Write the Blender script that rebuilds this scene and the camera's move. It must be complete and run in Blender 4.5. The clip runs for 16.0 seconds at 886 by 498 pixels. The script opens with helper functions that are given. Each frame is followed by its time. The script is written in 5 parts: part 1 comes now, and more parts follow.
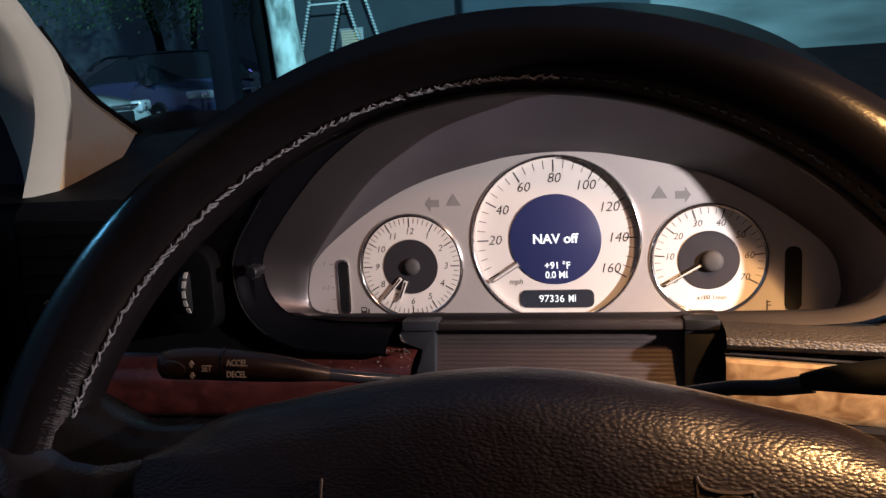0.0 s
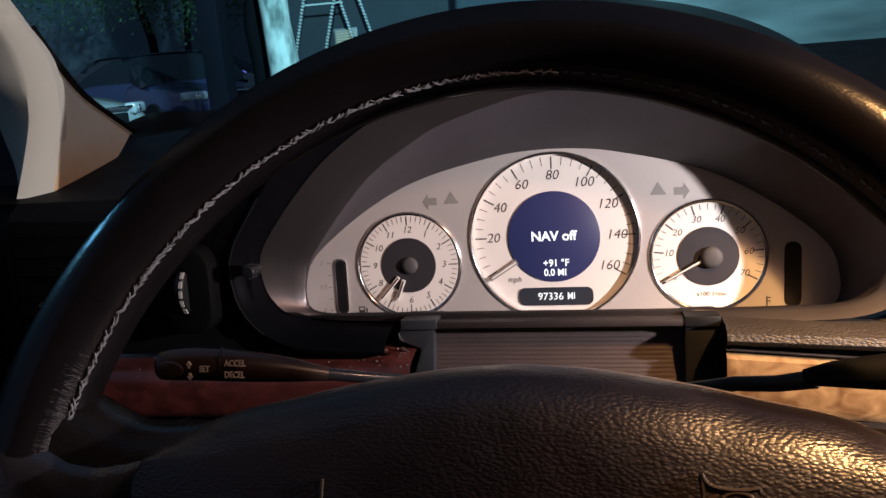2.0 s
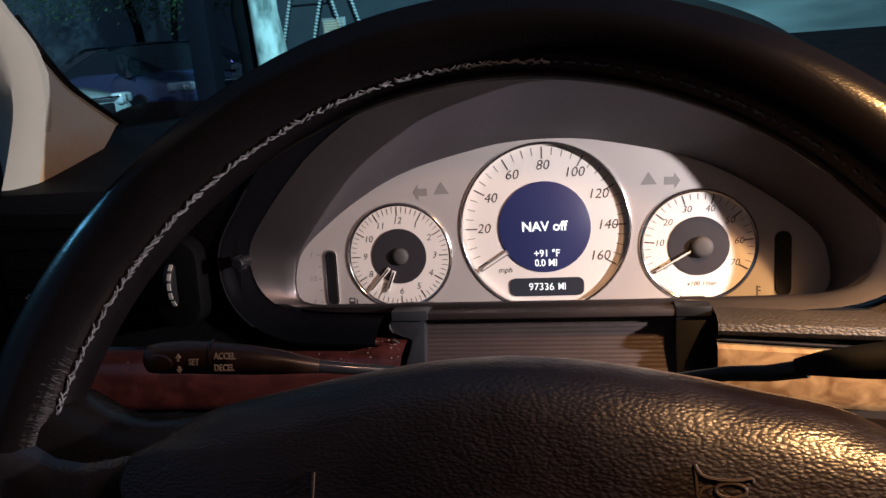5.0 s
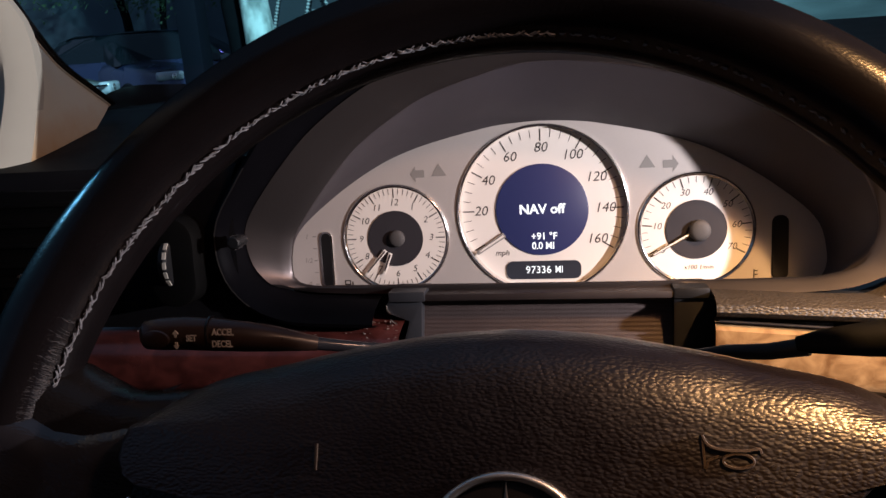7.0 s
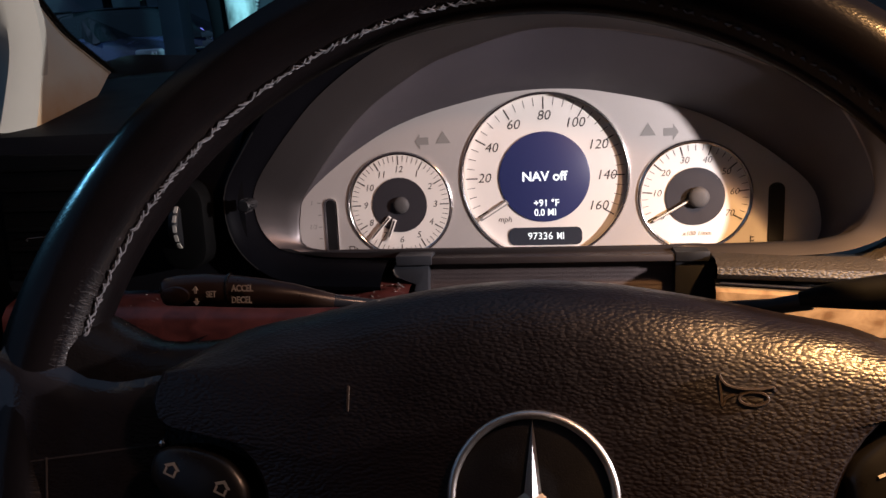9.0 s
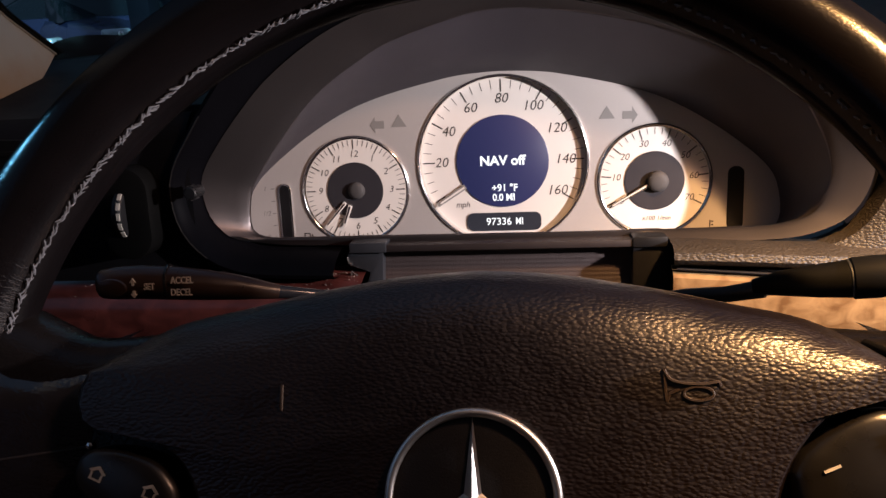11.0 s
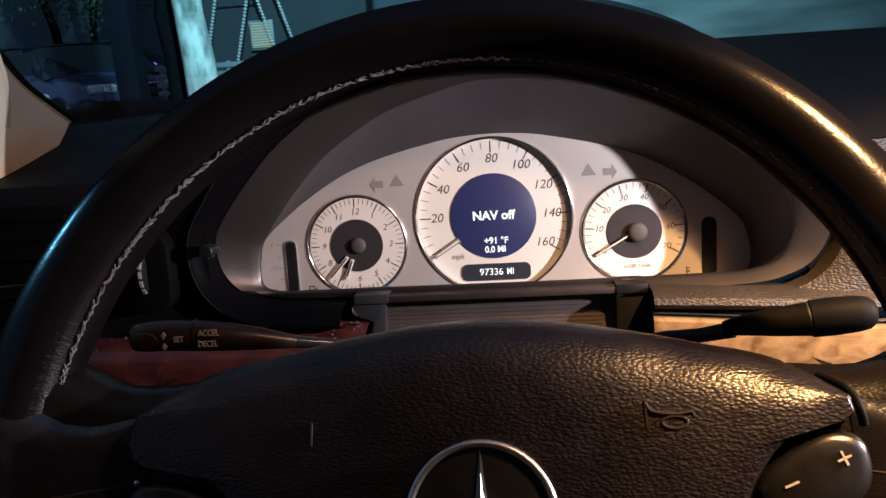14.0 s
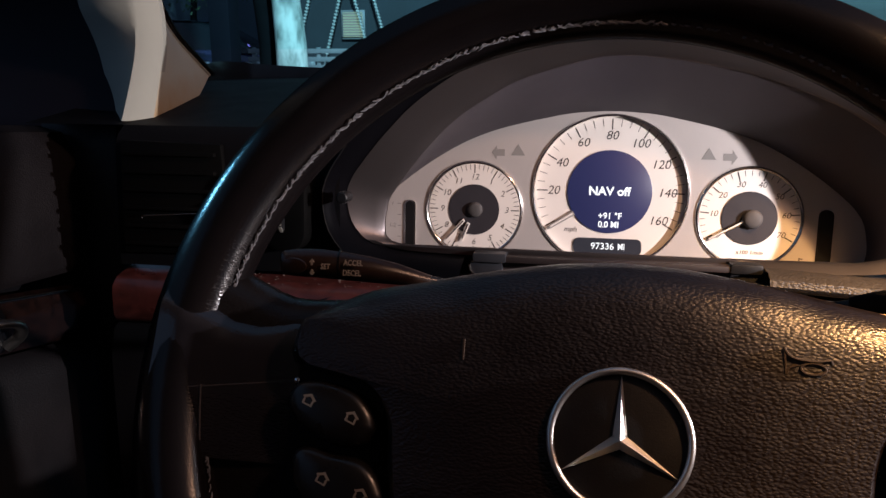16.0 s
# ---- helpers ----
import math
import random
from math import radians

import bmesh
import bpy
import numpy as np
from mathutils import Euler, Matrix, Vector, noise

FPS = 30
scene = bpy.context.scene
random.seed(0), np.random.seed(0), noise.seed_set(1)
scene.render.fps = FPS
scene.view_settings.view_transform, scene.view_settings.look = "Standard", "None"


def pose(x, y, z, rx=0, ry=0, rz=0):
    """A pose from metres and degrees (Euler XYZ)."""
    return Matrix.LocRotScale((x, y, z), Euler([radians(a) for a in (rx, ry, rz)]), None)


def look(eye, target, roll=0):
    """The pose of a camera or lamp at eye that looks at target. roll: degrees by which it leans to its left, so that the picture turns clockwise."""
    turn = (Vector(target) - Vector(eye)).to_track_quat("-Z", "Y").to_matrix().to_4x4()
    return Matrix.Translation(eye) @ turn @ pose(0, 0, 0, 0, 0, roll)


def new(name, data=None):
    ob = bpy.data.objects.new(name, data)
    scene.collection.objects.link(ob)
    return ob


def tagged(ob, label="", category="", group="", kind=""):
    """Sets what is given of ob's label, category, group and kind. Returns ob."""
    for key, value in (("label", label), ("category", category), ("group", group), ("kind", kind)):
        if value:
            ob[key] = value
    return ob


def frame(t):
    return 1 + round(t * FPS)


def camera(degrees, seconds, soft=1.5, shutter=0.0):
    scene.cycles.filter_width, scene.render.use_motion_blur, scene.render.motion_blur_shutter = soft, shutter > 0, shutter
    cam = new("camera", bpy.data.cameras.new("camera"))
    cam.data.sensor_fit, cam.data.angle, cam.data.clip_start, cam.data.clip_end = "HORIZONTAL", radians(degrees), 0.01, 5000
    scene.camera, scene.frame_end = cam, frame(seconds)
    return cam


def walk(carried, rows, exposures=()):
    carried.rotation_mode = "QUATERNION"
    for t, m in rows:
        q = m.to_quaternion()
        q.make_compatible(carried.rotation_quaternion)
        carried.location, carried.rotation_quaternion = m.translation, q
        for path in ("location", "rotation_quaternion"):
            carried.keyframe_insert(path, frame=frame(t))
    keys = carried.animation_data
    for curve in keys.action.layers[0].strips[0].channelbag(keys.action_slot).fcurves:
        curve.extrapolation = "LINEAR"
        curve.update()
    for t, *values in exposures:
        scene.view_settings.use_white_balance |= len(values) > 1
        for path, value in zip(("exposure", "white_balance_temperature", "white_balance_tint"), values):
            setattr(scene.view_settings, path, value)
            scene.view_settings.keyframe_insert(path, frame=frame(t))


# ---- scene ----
cam = camera(58.3, 16.0)
PATH = [
    (0, (0.0317, -0.5171, 1.0760), (-0.0874, 0.0532, 0.9327), -4.23),
    (0.5, (0.0331, -0.5158, 1.0780), (-0.0839, 0.0549, 0.9345), -4.29),
    (1, (0.0327, -0.5153, 1.0774), (-0.0840, 0.0555, 0.9338), -4.44),
    (1.5, (0.0330, -0.5164, 1.0783), (-0.0840, 0.0541, 0.9341), -4.53),
    (2, (0.0296, -0.5148, 1.0744), (-0.0864, 0.0561, 0.9307), -4.60),
    (2.5, (0.0305, -0.5151, 1.0751), (-0.0866, 0.0553, 0.9306), -4.71),
    (3, (0.0293, -0.5136, 1.0745), (-0.0861, 0.0571, 0.9295), -4.72),
    (3.5, (0.0297, -0.5141, 1.0750), (-0.0827, 0.0566, 0.9279), -4.74),
    (4, (0.0304, -0.5138, 1.0751), (-0.0802, 0.0570, 0.9270), -4.82),
    (6.5, (0.0235, -0.5119, 1.0690), (-0.0792, 0.0581, 0.9123), -4.15),
    (7, (0.0227, -0.5130, 1.0670), (-0.0777, 0.0573, 0.9099), -4.06),
    (7.5, (0.0234, -0.5107, 1.0670), (-0.0765, 0.0593, 0.9087), -4.08),
    (8, (0.0190, -0.5107, 1.0643), (-0.0779, 0.0590, 0.9028), -3.91),
    (8.5, (0.0126, -0.5144, 1.0642), (-0.0805, 0.0548, 0.8989), -3.72),
    (9, (0.0095, -0.5267, 1.0605), (-0.0779, 0.0416, 0.8891), -3.55),
    (9.5, (0.0088, -0.5091, 1.0460), (-0.0685, 0.0579, 0.8654), -3.45),
    (9.7, (0.0126, -0.5091, 1.0505), (-0.0602, 0.0579, 0.8682), -3.32),
    (11.8, (0.0248, -0.5167, 1.0624), (-0.0395, 0.0500, 0.8761), -3.47),
    (12, (0.0272, -0.5163, 1.0638), (-0.0270, 0.0521, 0.8796), -3.60),
    (12.5, (0.0278, -0.5193, 1.0693), (-0.0183, 0.0541, 0.8987), -4.20),
    (13, (0.0219, -0.5474, 1.0778), (-0.0287, 0.0288, 0.9182), -4.08),
    (13.5, (0.0205, -0.5370, 1.0705), (-0.0341, 0.0404, 0.9170), -4.12),
    (14, (0.0165, -0.5502, 1.0736), (-0.0402, 0.0274, 0.9211), -4.17),
    (14.5, (0.0134, -0.5445, 1.0682), (-0.0441, 0.0330, 0.9162), -4.20),
    (15, (0.0036, -0.5471, 1.0592), (-0.0628, 0.0298, 0.9081), -3.30),
    (15.5, (-0.0062, -0.5550, 1.0533), (-0.0929, 0.0185, 0.8997), -1.29),
    (16, (-0.0147, -0.5825, 1.0559), (-0.1214, -0.0115, 0.9053), -0.17),
]
walk(cam, [(t, look(eye, target, roll)) for t, eye, target, roll in PATH])

# ---- frame of the car: gauge face at the origin, driver at -y; tilted back a little ----
GM = Matrix.Translation((0, 0, 0.95)) @ Matrix.Rotation(radians(-6), 4, "X") @ Matrix.Scale(0.92, 4)
WHEEL_TILT = 0.4031
WC = Vector((0, -0.3200, -0.0590))
WM = GM @ Matrix(((1, 0, 0, WC.x),
                  (0, math.sin(WHEEL_TILT), -math.cos(WHEEL_TILT), WC.y),
                  (0, math.cos(WHEEL_TILT), math.sin(WHEEL_TILT), WC.z),
                  (0, 0, 0, 1)))
RIM_TILT = 0.489
RM = GM @ Matrix(((1, 0, 0, -0.0035),
                  (0, math.sin(RIM_TILT), -math.cos(RIM_TILT), -0.3068),
                  (0, math.cos(RIM_TILT), math.sin(RIM_TILT), -0.0602),
                  (0, 0, 0, 1)))
ID = Matrix.Identity(4)

# ---- light ----
world = bpy.data.worlds.new("night")
scene.world = world
world.use_nodes = True
world.node_tree.nodes["Background"].inputs[0].default_value = (0.13, 0.21, 0.36, 1)
world.node_tree.nodes["Background"].inputs[1].default_value = 0.54


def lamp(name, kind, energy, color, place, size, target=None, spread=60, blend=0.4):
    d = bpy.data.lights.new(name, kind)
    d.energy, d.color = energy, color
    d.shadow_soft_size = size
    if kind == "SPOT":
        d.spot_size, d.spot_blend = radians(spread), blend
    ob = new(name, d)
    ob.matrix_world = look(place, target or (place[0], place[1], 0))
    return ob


# Unseen white source, placed by the shadow edges on the gauge panel.
lamp("unseen_white_light", "POINT", 20, (1.0, 0.89, 0.91), GM @ Vector((0.4818, -0.2988, 0.0713)), 0.006)
lamp("front_map_light", "SPOT", 76, (1.0, 0.52, 0.17), GM @ Vector((0.385, -0.43, 0.445)), 0.012, GM @ Vector((0.34, -0.25, -0.06)), 70, 1.0)
lamp("dome_light", "POINT", 8, (1.0, 0.53, 0.34), GM @ Vector((0.40, -0.45, 0.44)), 0.03)
# Pencil beam added only to put the cyan glint on the left rim.
lamp("rim_glint_beam", "SPOT", 480, (0.18, 0.62, 1.0), GM @ Vector((-3.65, 0.84, 1.83)), 0.02, GM @ Vector((-0.183, -0.305, 0.014)), 1.25, 0.35)
lamp("yard_light", "SPOT", 3200, (0.38, 0.82, 1.0), Vector((-1.2, 4.6, 4.6)), 0.15, Vector((-2.6, 10.0, 0.9)), 130)


# ---- materials ----
def mat(name, color, rough=0.5, metal=0.0, spec=0.5, vary=0.15, scale=40.0, bump=0.0, bump_scale=600.0, kind="noise", coat=0.0, rough_vary=0.1):
    m = bpy.data.materials.new(name)
    m.use_nodes = True
    nt = m.node_tree
    b = nt.nodes["Principled BSDF"]
    b.inputs["Metallic"].default_value = metal
    b.inputs["Specular IOR Level"].default_value = spec
    b.inputs["Coat Weight"].default_value = coat
    b.inputs["Coat Roughness"].default_value = 0.08
    co = nt.nodes.new("ShaderNodeTexCoord")
    big = nt.nodes.new("ShaderNodeTexNoise")
    big.inputs["Scale"].default_value = scale
    big.inputs["Detail"].default_value = 6
    nt.links.new(co.outputs["Object"], big.inputs["Vector"])
    ramp = nt.nodes.new("ShaderNodeMix")
    ramp.data_type = "RGBA"
    ramp.inputs[6].default_value = tuple(c * (1 - vary) for c in color) + (1,)
    ramp.inputs[7].default_value = tuple(min(1, c * (1 + vary)) for c in color) + (1,)
    nt.links.new(big.outputs["Fac"], ramp.inputs[0])
    nt.links.new(ramp.outputs[2], b.inputs["Base Color"])
    rr = nt.nodes.new("ShaderNodeMapRange")
    rr.inputs["To Min"].default_value = max(0, rough - rough_vary)
    rr.inputs["To Max"].default_value = min(1, rough + rough_vary)
    nt.links.new(big.outputs["Fac"], rr.inputs["Value"])
    nt.links.new(rr.outputs["Result"], b.inputs["Roughness"])
    if bump > 0:
        bp = nt.nodes.new("ShaderNodeBump")
        bp.inputs["Strength"].default_value = bump
        bp.inputs["Distance"].default_value = 0.001
        if kind == "leather":
            squeeze = nt.nodes.new("ShaderNodeMapping")
            squeeze.inputs["Scale"].default_value = (0.55, 1.0, 1.0)
            nt.links.new(co.outputs["Object"], squeeze.inputs["Vector"])
            warp = nt.nodes.new("ShaderNodeTexNoise")
            warp.inputs["Scale"].default_value = bump_scale * 0.3
            nt.links.new(co.outputs["Object"], warp.inputs["Vector"])
            mixv = nt.nodes.new("ShaderNodeMix")
            mixv.data_type = "VECTOR"
            mixv.inputs[0].default_value = 0.0007
            nt.links.new(squeeze.outputs["Vector"], mixv.inputs[4])
            nt.links.new(warp.outputs["Color"], mixv.inputs[5])
            cell = nt.nodes.new("ShaderNodeTexVoronoi")
            cell.feature = "SMOOTH_F1"
            cell.inputs["Scale"].default_value = bump_scale
            cell.inputs["Smoothness"].default_value = 0.35
            nt.links.new(mixv.outputs[1], cell.inputs["Vector"])
            inv = nt.nodes.new("ShaderNodeMath")
            inv.operation = "MULTIPLY"
            inv.inputs[1].default_value = -1.0
            nt.links.new(cell.outputs["Distance"], inv.inputs[0])
            nt.links.new(inv.outputs[0], bp.inputs["Height"])
        else:
            fine = nt.nodes.new("ShaderNodeTexNoise")
            fine.inputs["Scale"].default_value = bump_scale
            fine.inputs["Detail"].default_value = 4
            nt.links.new(co.outputs["Object"], fine.inputs["Vector"])
            nt.links.new(fine.outputs["Fac"], bp.inputs["Height"])
        nt.links.new(bp.outputs["Normal"], b.inputs["Normal"])
    return m


def glow(name, color, strength, base=(0.02, 0.02, 0.02)):
    m = bpy.data.materials.new(name)
    m.use_nodes = True
    b = m.node_tree.nodes["Principled BSDF"]
    b.inputs["Base Color"].default_value = (*base, 1)
    b.inputs["Emission Color"].default_value = (*color, 1)
    b.inputs["Emission Strength"].default_value = strength
    b.inputs["Roughness"].default_value = 0.4
    return m


def glass(name, tint, gloss=0.03):
    m = bpy.data.materials.new(name)
    m.use_nodes = True
    nt = m.node_tree
    nt.nodes.remove(nt.nodes["Principled BSDF"])
    out = nt.nodes["Material Output"]
    tr, gl, mix = nt.nodes.new("ShaderNodeBsdfTransparent"), nt.nodes.new("ShaderNodeBsdfGlossy"), nt.nodes.new("ShaderNodeMixShader")
    mix.inputs[0].default_value = gloss
    tr.inputs["Color"].default_value = (*tint, 1)
    gl.inputs["Roughness"].default_value = 0.02
    nt.links.new(tr.outputs[0], mix.inputs[1])
    nt.links.new(gl.outputs[0], mix.inputs[2])
    nt.links.new(mix.outputs[0], out.inputs[0])
    return m


def wood(name, dark, light, rough=0.12, shine=1.0):
    m = mat(name, light, rough, coat=shine, vary=0.0)
    nt = m.node_tree
    b = nt.nodes["Principled BSDF"]
    co = nt.nodes.new("ShaderNodeTexCoord")
    mp = nt.nodes.new("ShaderNodeMapping")
    mp.inputs["Scale"].default_value = (40, 60, 60)
    nz = nt.nodes.new("ShaderNodeTexNoise")
    nz.inputs["Scale"].default_value = 1.6
    nz.inputs["Detail"].default_value = 9
    nz.inputs["Distortion"].default_value = 0.9
    cr = nt.nodes.new("ShaderNodeValToRGB")
    cr.color_ramp.elements[0].color, cr.color_ramp.elements[0].position = (*dark, 1), 0.34
    cr.color_ramp.elements[1].color, cr.color_ramp.elements[1].position = (*light, 1), 0.66
    nt.links.new(co.outputs["Object"], mp.inputs["Vector"])
    nt.links.new(mp.outputs["Vector"], nz.inputs["Vector"])
    nt.links.new(nz.outputs["Fac"], cr.inputs["Fac"])
    nt.links.new(cr.outputs["Color"], b.inputs["Base Color"])
    return m


def waxed(m, share, rough):
    """A thin even gloss over a dull body, the same from every side."""
    nt = m.node_tree
    body = nt.nodes["Principled BSDF"]
    end = nt.nodes["Material Output"]
    sheen, mx = nt.nodes.new("ShaderNodeBsdfGlossy"), nt.nodes.new("ShaderNodeMixShader")
    sheen.inputs["Roughness"].default_value = rough
    for link in body.inputs["Normal"].links:
        nt.links.new(link.from_socket, sheen.inputs["Normal"])
    mx.inputs[0].default_value = share
    nt.links.new(body.outputs[0], mx.inputs[1])
    nt.links.new(sheen.outputs[0], mx.inputs[2])
    nt.links.new(mx.outputs[0], end.inputs["Surface"])


SILVER = mat("silver_paint", (0.53, 0.50, 0.48), 0.42, 0.35, vary=0.04, scale=900, bump=0.05, bump_scale=3000)
BAND = mat("silver_band_paint", (0.135, 0.122, 0.124), 0.45, 1.0, vary=0.02, scale=500, bump=0.03, bump_scale=3000, rough_vary=0.015)
BAND.node_tree.nodes["Principled BSDF"].inputs["Specular Tint"].default_value = (0.4, 0.39, 0.39, 1)
FUNNEL = mat("soft_grey_paint", (0.034, 0.029, 0.037), 0.6, 0.0, vary=0.05, scale=60, bump=0.05, bump_scale=2500)
DIAL = mat("cream_dial", (0.74, 0.70, 0.65), 0.5, vary=0.02, scale=30)
DIAL_DARK = mat("grey_dial_centre", (0.030, 0.028, 0.033), 0.45, vary=0.05, scale=80)
INK = mat("dark_ink", (0.030, 0.026, 0.024), 0.6, vary=0.1)
MARK = mat("grey_symbol", (0.22, 0.21, 0.20), 0.5, vary=0.05)
CHROME = mat("chrome", (0.82, 0.80, 0.78), 0.15, 1.0, vary=0.05, scale=200, rough_vary=0.05)
BADGE = mat("badge_chrome", (0.78, 0.74, 0.70), 0.33, 1.0, vary=0.08, scale=300, rough_vary=0.04)
HUB = mat("hub_grey", (0.055, 0.052, 0.052), 0.7, 0.0, vary=0.1, scale=500, bump=0.1, bump_scale=2500)
BLACK = mat("black_plastic", (0.007, 0.007, 0.008), 0.45, spec=0.35, vary=0.2, scale=90, bump=0.12, bump_scale=1800)
BEZEL = mat("bezel_black_plastic", (0.003, 0.003, 0.004), 0.42, spec=0.03, vary=0.2, scale=90, bump=0.03, bump_scale=2500, rough_vary=0.03)
BEZEL.node_tree.nodes["Principled BSDF"].inputs["Specular Tint"].default_value = (0.3, 0.3, 0.32, 1)
GLOSS_BLACK = mat("gloss_black_plastic", (0.010, 0.010, 0.012), 0.22, vary=0.2, scale=90, bump=0.03, bump_scale=2500)
LEATHER = mat("pebbled_black_leather", (0.0050, 0.0022, 0.0021), 0.35, spec=0.70, vary=0.25, scale=60, bump=0.23, bump_scale=1050, kind="leather")
WORN_LEATHER = mat("shiny_worn_leather", (0.006, 0.005, 0.005), 0.27, spec=0.25, vary=0.35, scale=45, bump=0.12, bump_scale=1100, kind="leather")
RIM_LEATHER = mat("worn_rim_leather", (0.0042, 0.0034, 0.0038), 0.27, spec=0.0, vary=0.4, scale=45, bump=0.07, bump_scale=1300, kind="leather", rough_vary=0.03)
waxed(RIM_LEATHER, 0.034, 0.21)
DASH_LEATHER = mat("dash_leather", (0.026, 0.0215, 0.0175), 0.50, spec=0.32, vary=0.2, scale=50, bump=0.55, bump_scale=900, kind="leather")
DOOR_LEATHER = mat("door_leather", (0.006, 0.005, 0.006), 0.55, spec=0.3, vary=0.2, scale=50, bump=0.3, bump_scale=800, kind="leather")
THREAD = mat("grey_thread", (0.12, 0.125, 0.14), 0.85, vary=0.4, scale=400)
# Walnut in three tones: lightest on the right, near black on the door.
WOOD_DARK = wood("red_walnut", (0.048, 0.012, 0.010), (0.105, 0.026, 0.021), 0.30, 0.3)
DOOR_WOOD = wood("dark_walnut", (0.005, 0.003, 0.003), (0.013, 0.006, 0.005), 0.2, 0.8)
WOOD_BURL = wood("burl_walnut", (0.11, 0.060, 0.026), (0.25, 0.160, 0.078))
BEIGE = mat("beige_fabric", (0.36, 0.38, 0.335), 0.85, vary=0.06, scale=60, bump=0.2, bump_scale=1500)
DARK_TRIM = mat("dark_trim", (0.006, 0.006, 0.007), 0.65, spec=0.15, vary=0.2, scale=40, bump=0.2, bump_scale=900)
DARK_TRIM.node_tree.nodes["Principled BSDF"].inputs["Specular Tint"].default_value = (0.25, 0.25, 0.27, 1)
GREY_PLASTIC = mat("blue_grey_plastic", (0.024, 0.026, 0.031), 0.36, vary=0.15, scale=120, bump=0.1, bump_scale=1500)
WHITE_INK = mat("white_ink", (0.42, 0.39, 0.34), 0.6, vary=0.05)
LCD = glow("blue_display", (0.018, 0.025, 0.10), 0.62, (0.02, 0.02, 0.05))
LCD_SMALL = glow("dark_display", (0.010, 0.014, 0.022), 0.8, (0.02, 0.02, 0.025))
LCD_TEXT = glow("display_text", (0.86, 0.95, 1.0), 0.95, (0.5, 0.5, 0.5))
GLASS = glass("windscreen_glass", (0.80, 0.95, 0.95))
SATIN = mat("satin_black_plastic", (0.010, 0.009, 0.008), 0.34, spec=0.45, vary=0.2, scale=90, bump=0.06, bump_scale=2500)
GAITER = mat("ribbed_vinyl", (0.040, 0.027, 0.026), 0.6, vary=0.25, scale=70, bump=0.35, bump_scale=2600)
SEAL = mat("black_rubber", (0.016, 0.016, 0.024), 0.8, spec=0.2, vary=0.2, scale=40, bump=0.2, bump_scale=900)
# Paler than the cover's leather: the light on its rolled edge, as colour.
LIT_ROLL = mat("lit_leather_roll", (0.125, 0.108, 0.105), 0.45, spec=0.6, vary=0.15, scale=60, bump=0.05, bump_scale=1500)
LEDGE = mat("brown_black_plastic", (0.020, 0.015, 0.015), 0.5, spec=0.4, vary=0.15, scale=80, bump=0.05, bump_scale=2000)
STALK = mat("worn_black_plastic", (0.020, 0.0115, 0.0085), 0.30, spec=0.45, vary=0.2, scale=90, bump=0.06, bump_scale=2500)
GRIP = mat("dull_black_grip", (0.003, 0.003, 0.003), 0.6, spec=0.06, vary=0.2, scale=90, bump=0.08, bump_scale=1500)
GREY_METAL = mat("dull_bright_metal", (0.45, 0.44, 0.42), 0.35, 1.0, vary=0.1, scale=300)
# Unseen roof's cloth, kept dark to cut the light it bounces down.
ROOF = mat("charcoal_fabric", (0.065, 0.06, 0.06), 0.9, vary=0.1, scale=60, bump=0.2, bump_scale=1500)
# Grey is the light caught by creases and seams, put into colour.
CREASE = mat("lit_crease", (0.030, 0.028, 0.030), 0.6, vary=0.3, scale=300)
DUST = mat("pale_dust", (0.30, 0.25, 0.22), 0.9, vary=0.3, scale=300)
TAN = mat("tan_lit_vinyl", (0.33, 0.255, 0.165), 0.7, vary=0.28, scale=28, bump=0.15, bump_scale=1500)


def stained(m, pale_end, foot, z0, z1):
    """Warm light painted as tan, climbing unevenly from the trim's foot; z0 and z1 in the piece's own height."""
    nt = m.node_tree
    tc, sep, nz, add, rng_, mx = (nt.nodes.new(k) for k in ("ShaderNodeTexCoord", "ShaderNodeSeparateXYZ", "ShaderNodeTexNoise", "ShaderNodeMath", "ShaderNodeMapRange", "ShaderNodeMix"))
    nz.inputs["Scale"].default_value = 30
    nz.inputs["Detail"].default_value = 6
    add.operation = "MULTIPLY_ADD"
    add.inputs[1].default_value = 0.05
    rng_.inputs["From Min"].default_value, rng_.inputs["From Max"].default_value = z0 + 0.025, z1 + 0.025
    mx.data_type = "RGBA"
    mx.inputs[6].default_value, mx.inputs[7].default_value = (*foot, 1), (*pale_end, 1)
    nt.links.new(tc.outputs["Object"], sep.inputs[0])
    nt.links.new(tc.outputs["Object"], nz.inputs["Vector"])
    nt.links.new(nz.outputs["Fac"], add.inputs[0])
    nt.links.new(sep.outputs["Z"], add.inputs[2])
    nt.links.new(add.outputs[0], rng_.inputs["Value"])
    nt.links.new(rng_.outputs["Result"], mx.inputs[0])
    nt.links.new(mx.outputs[2], nt.nodes["Principled BSDF"].inputs["Base Color"])


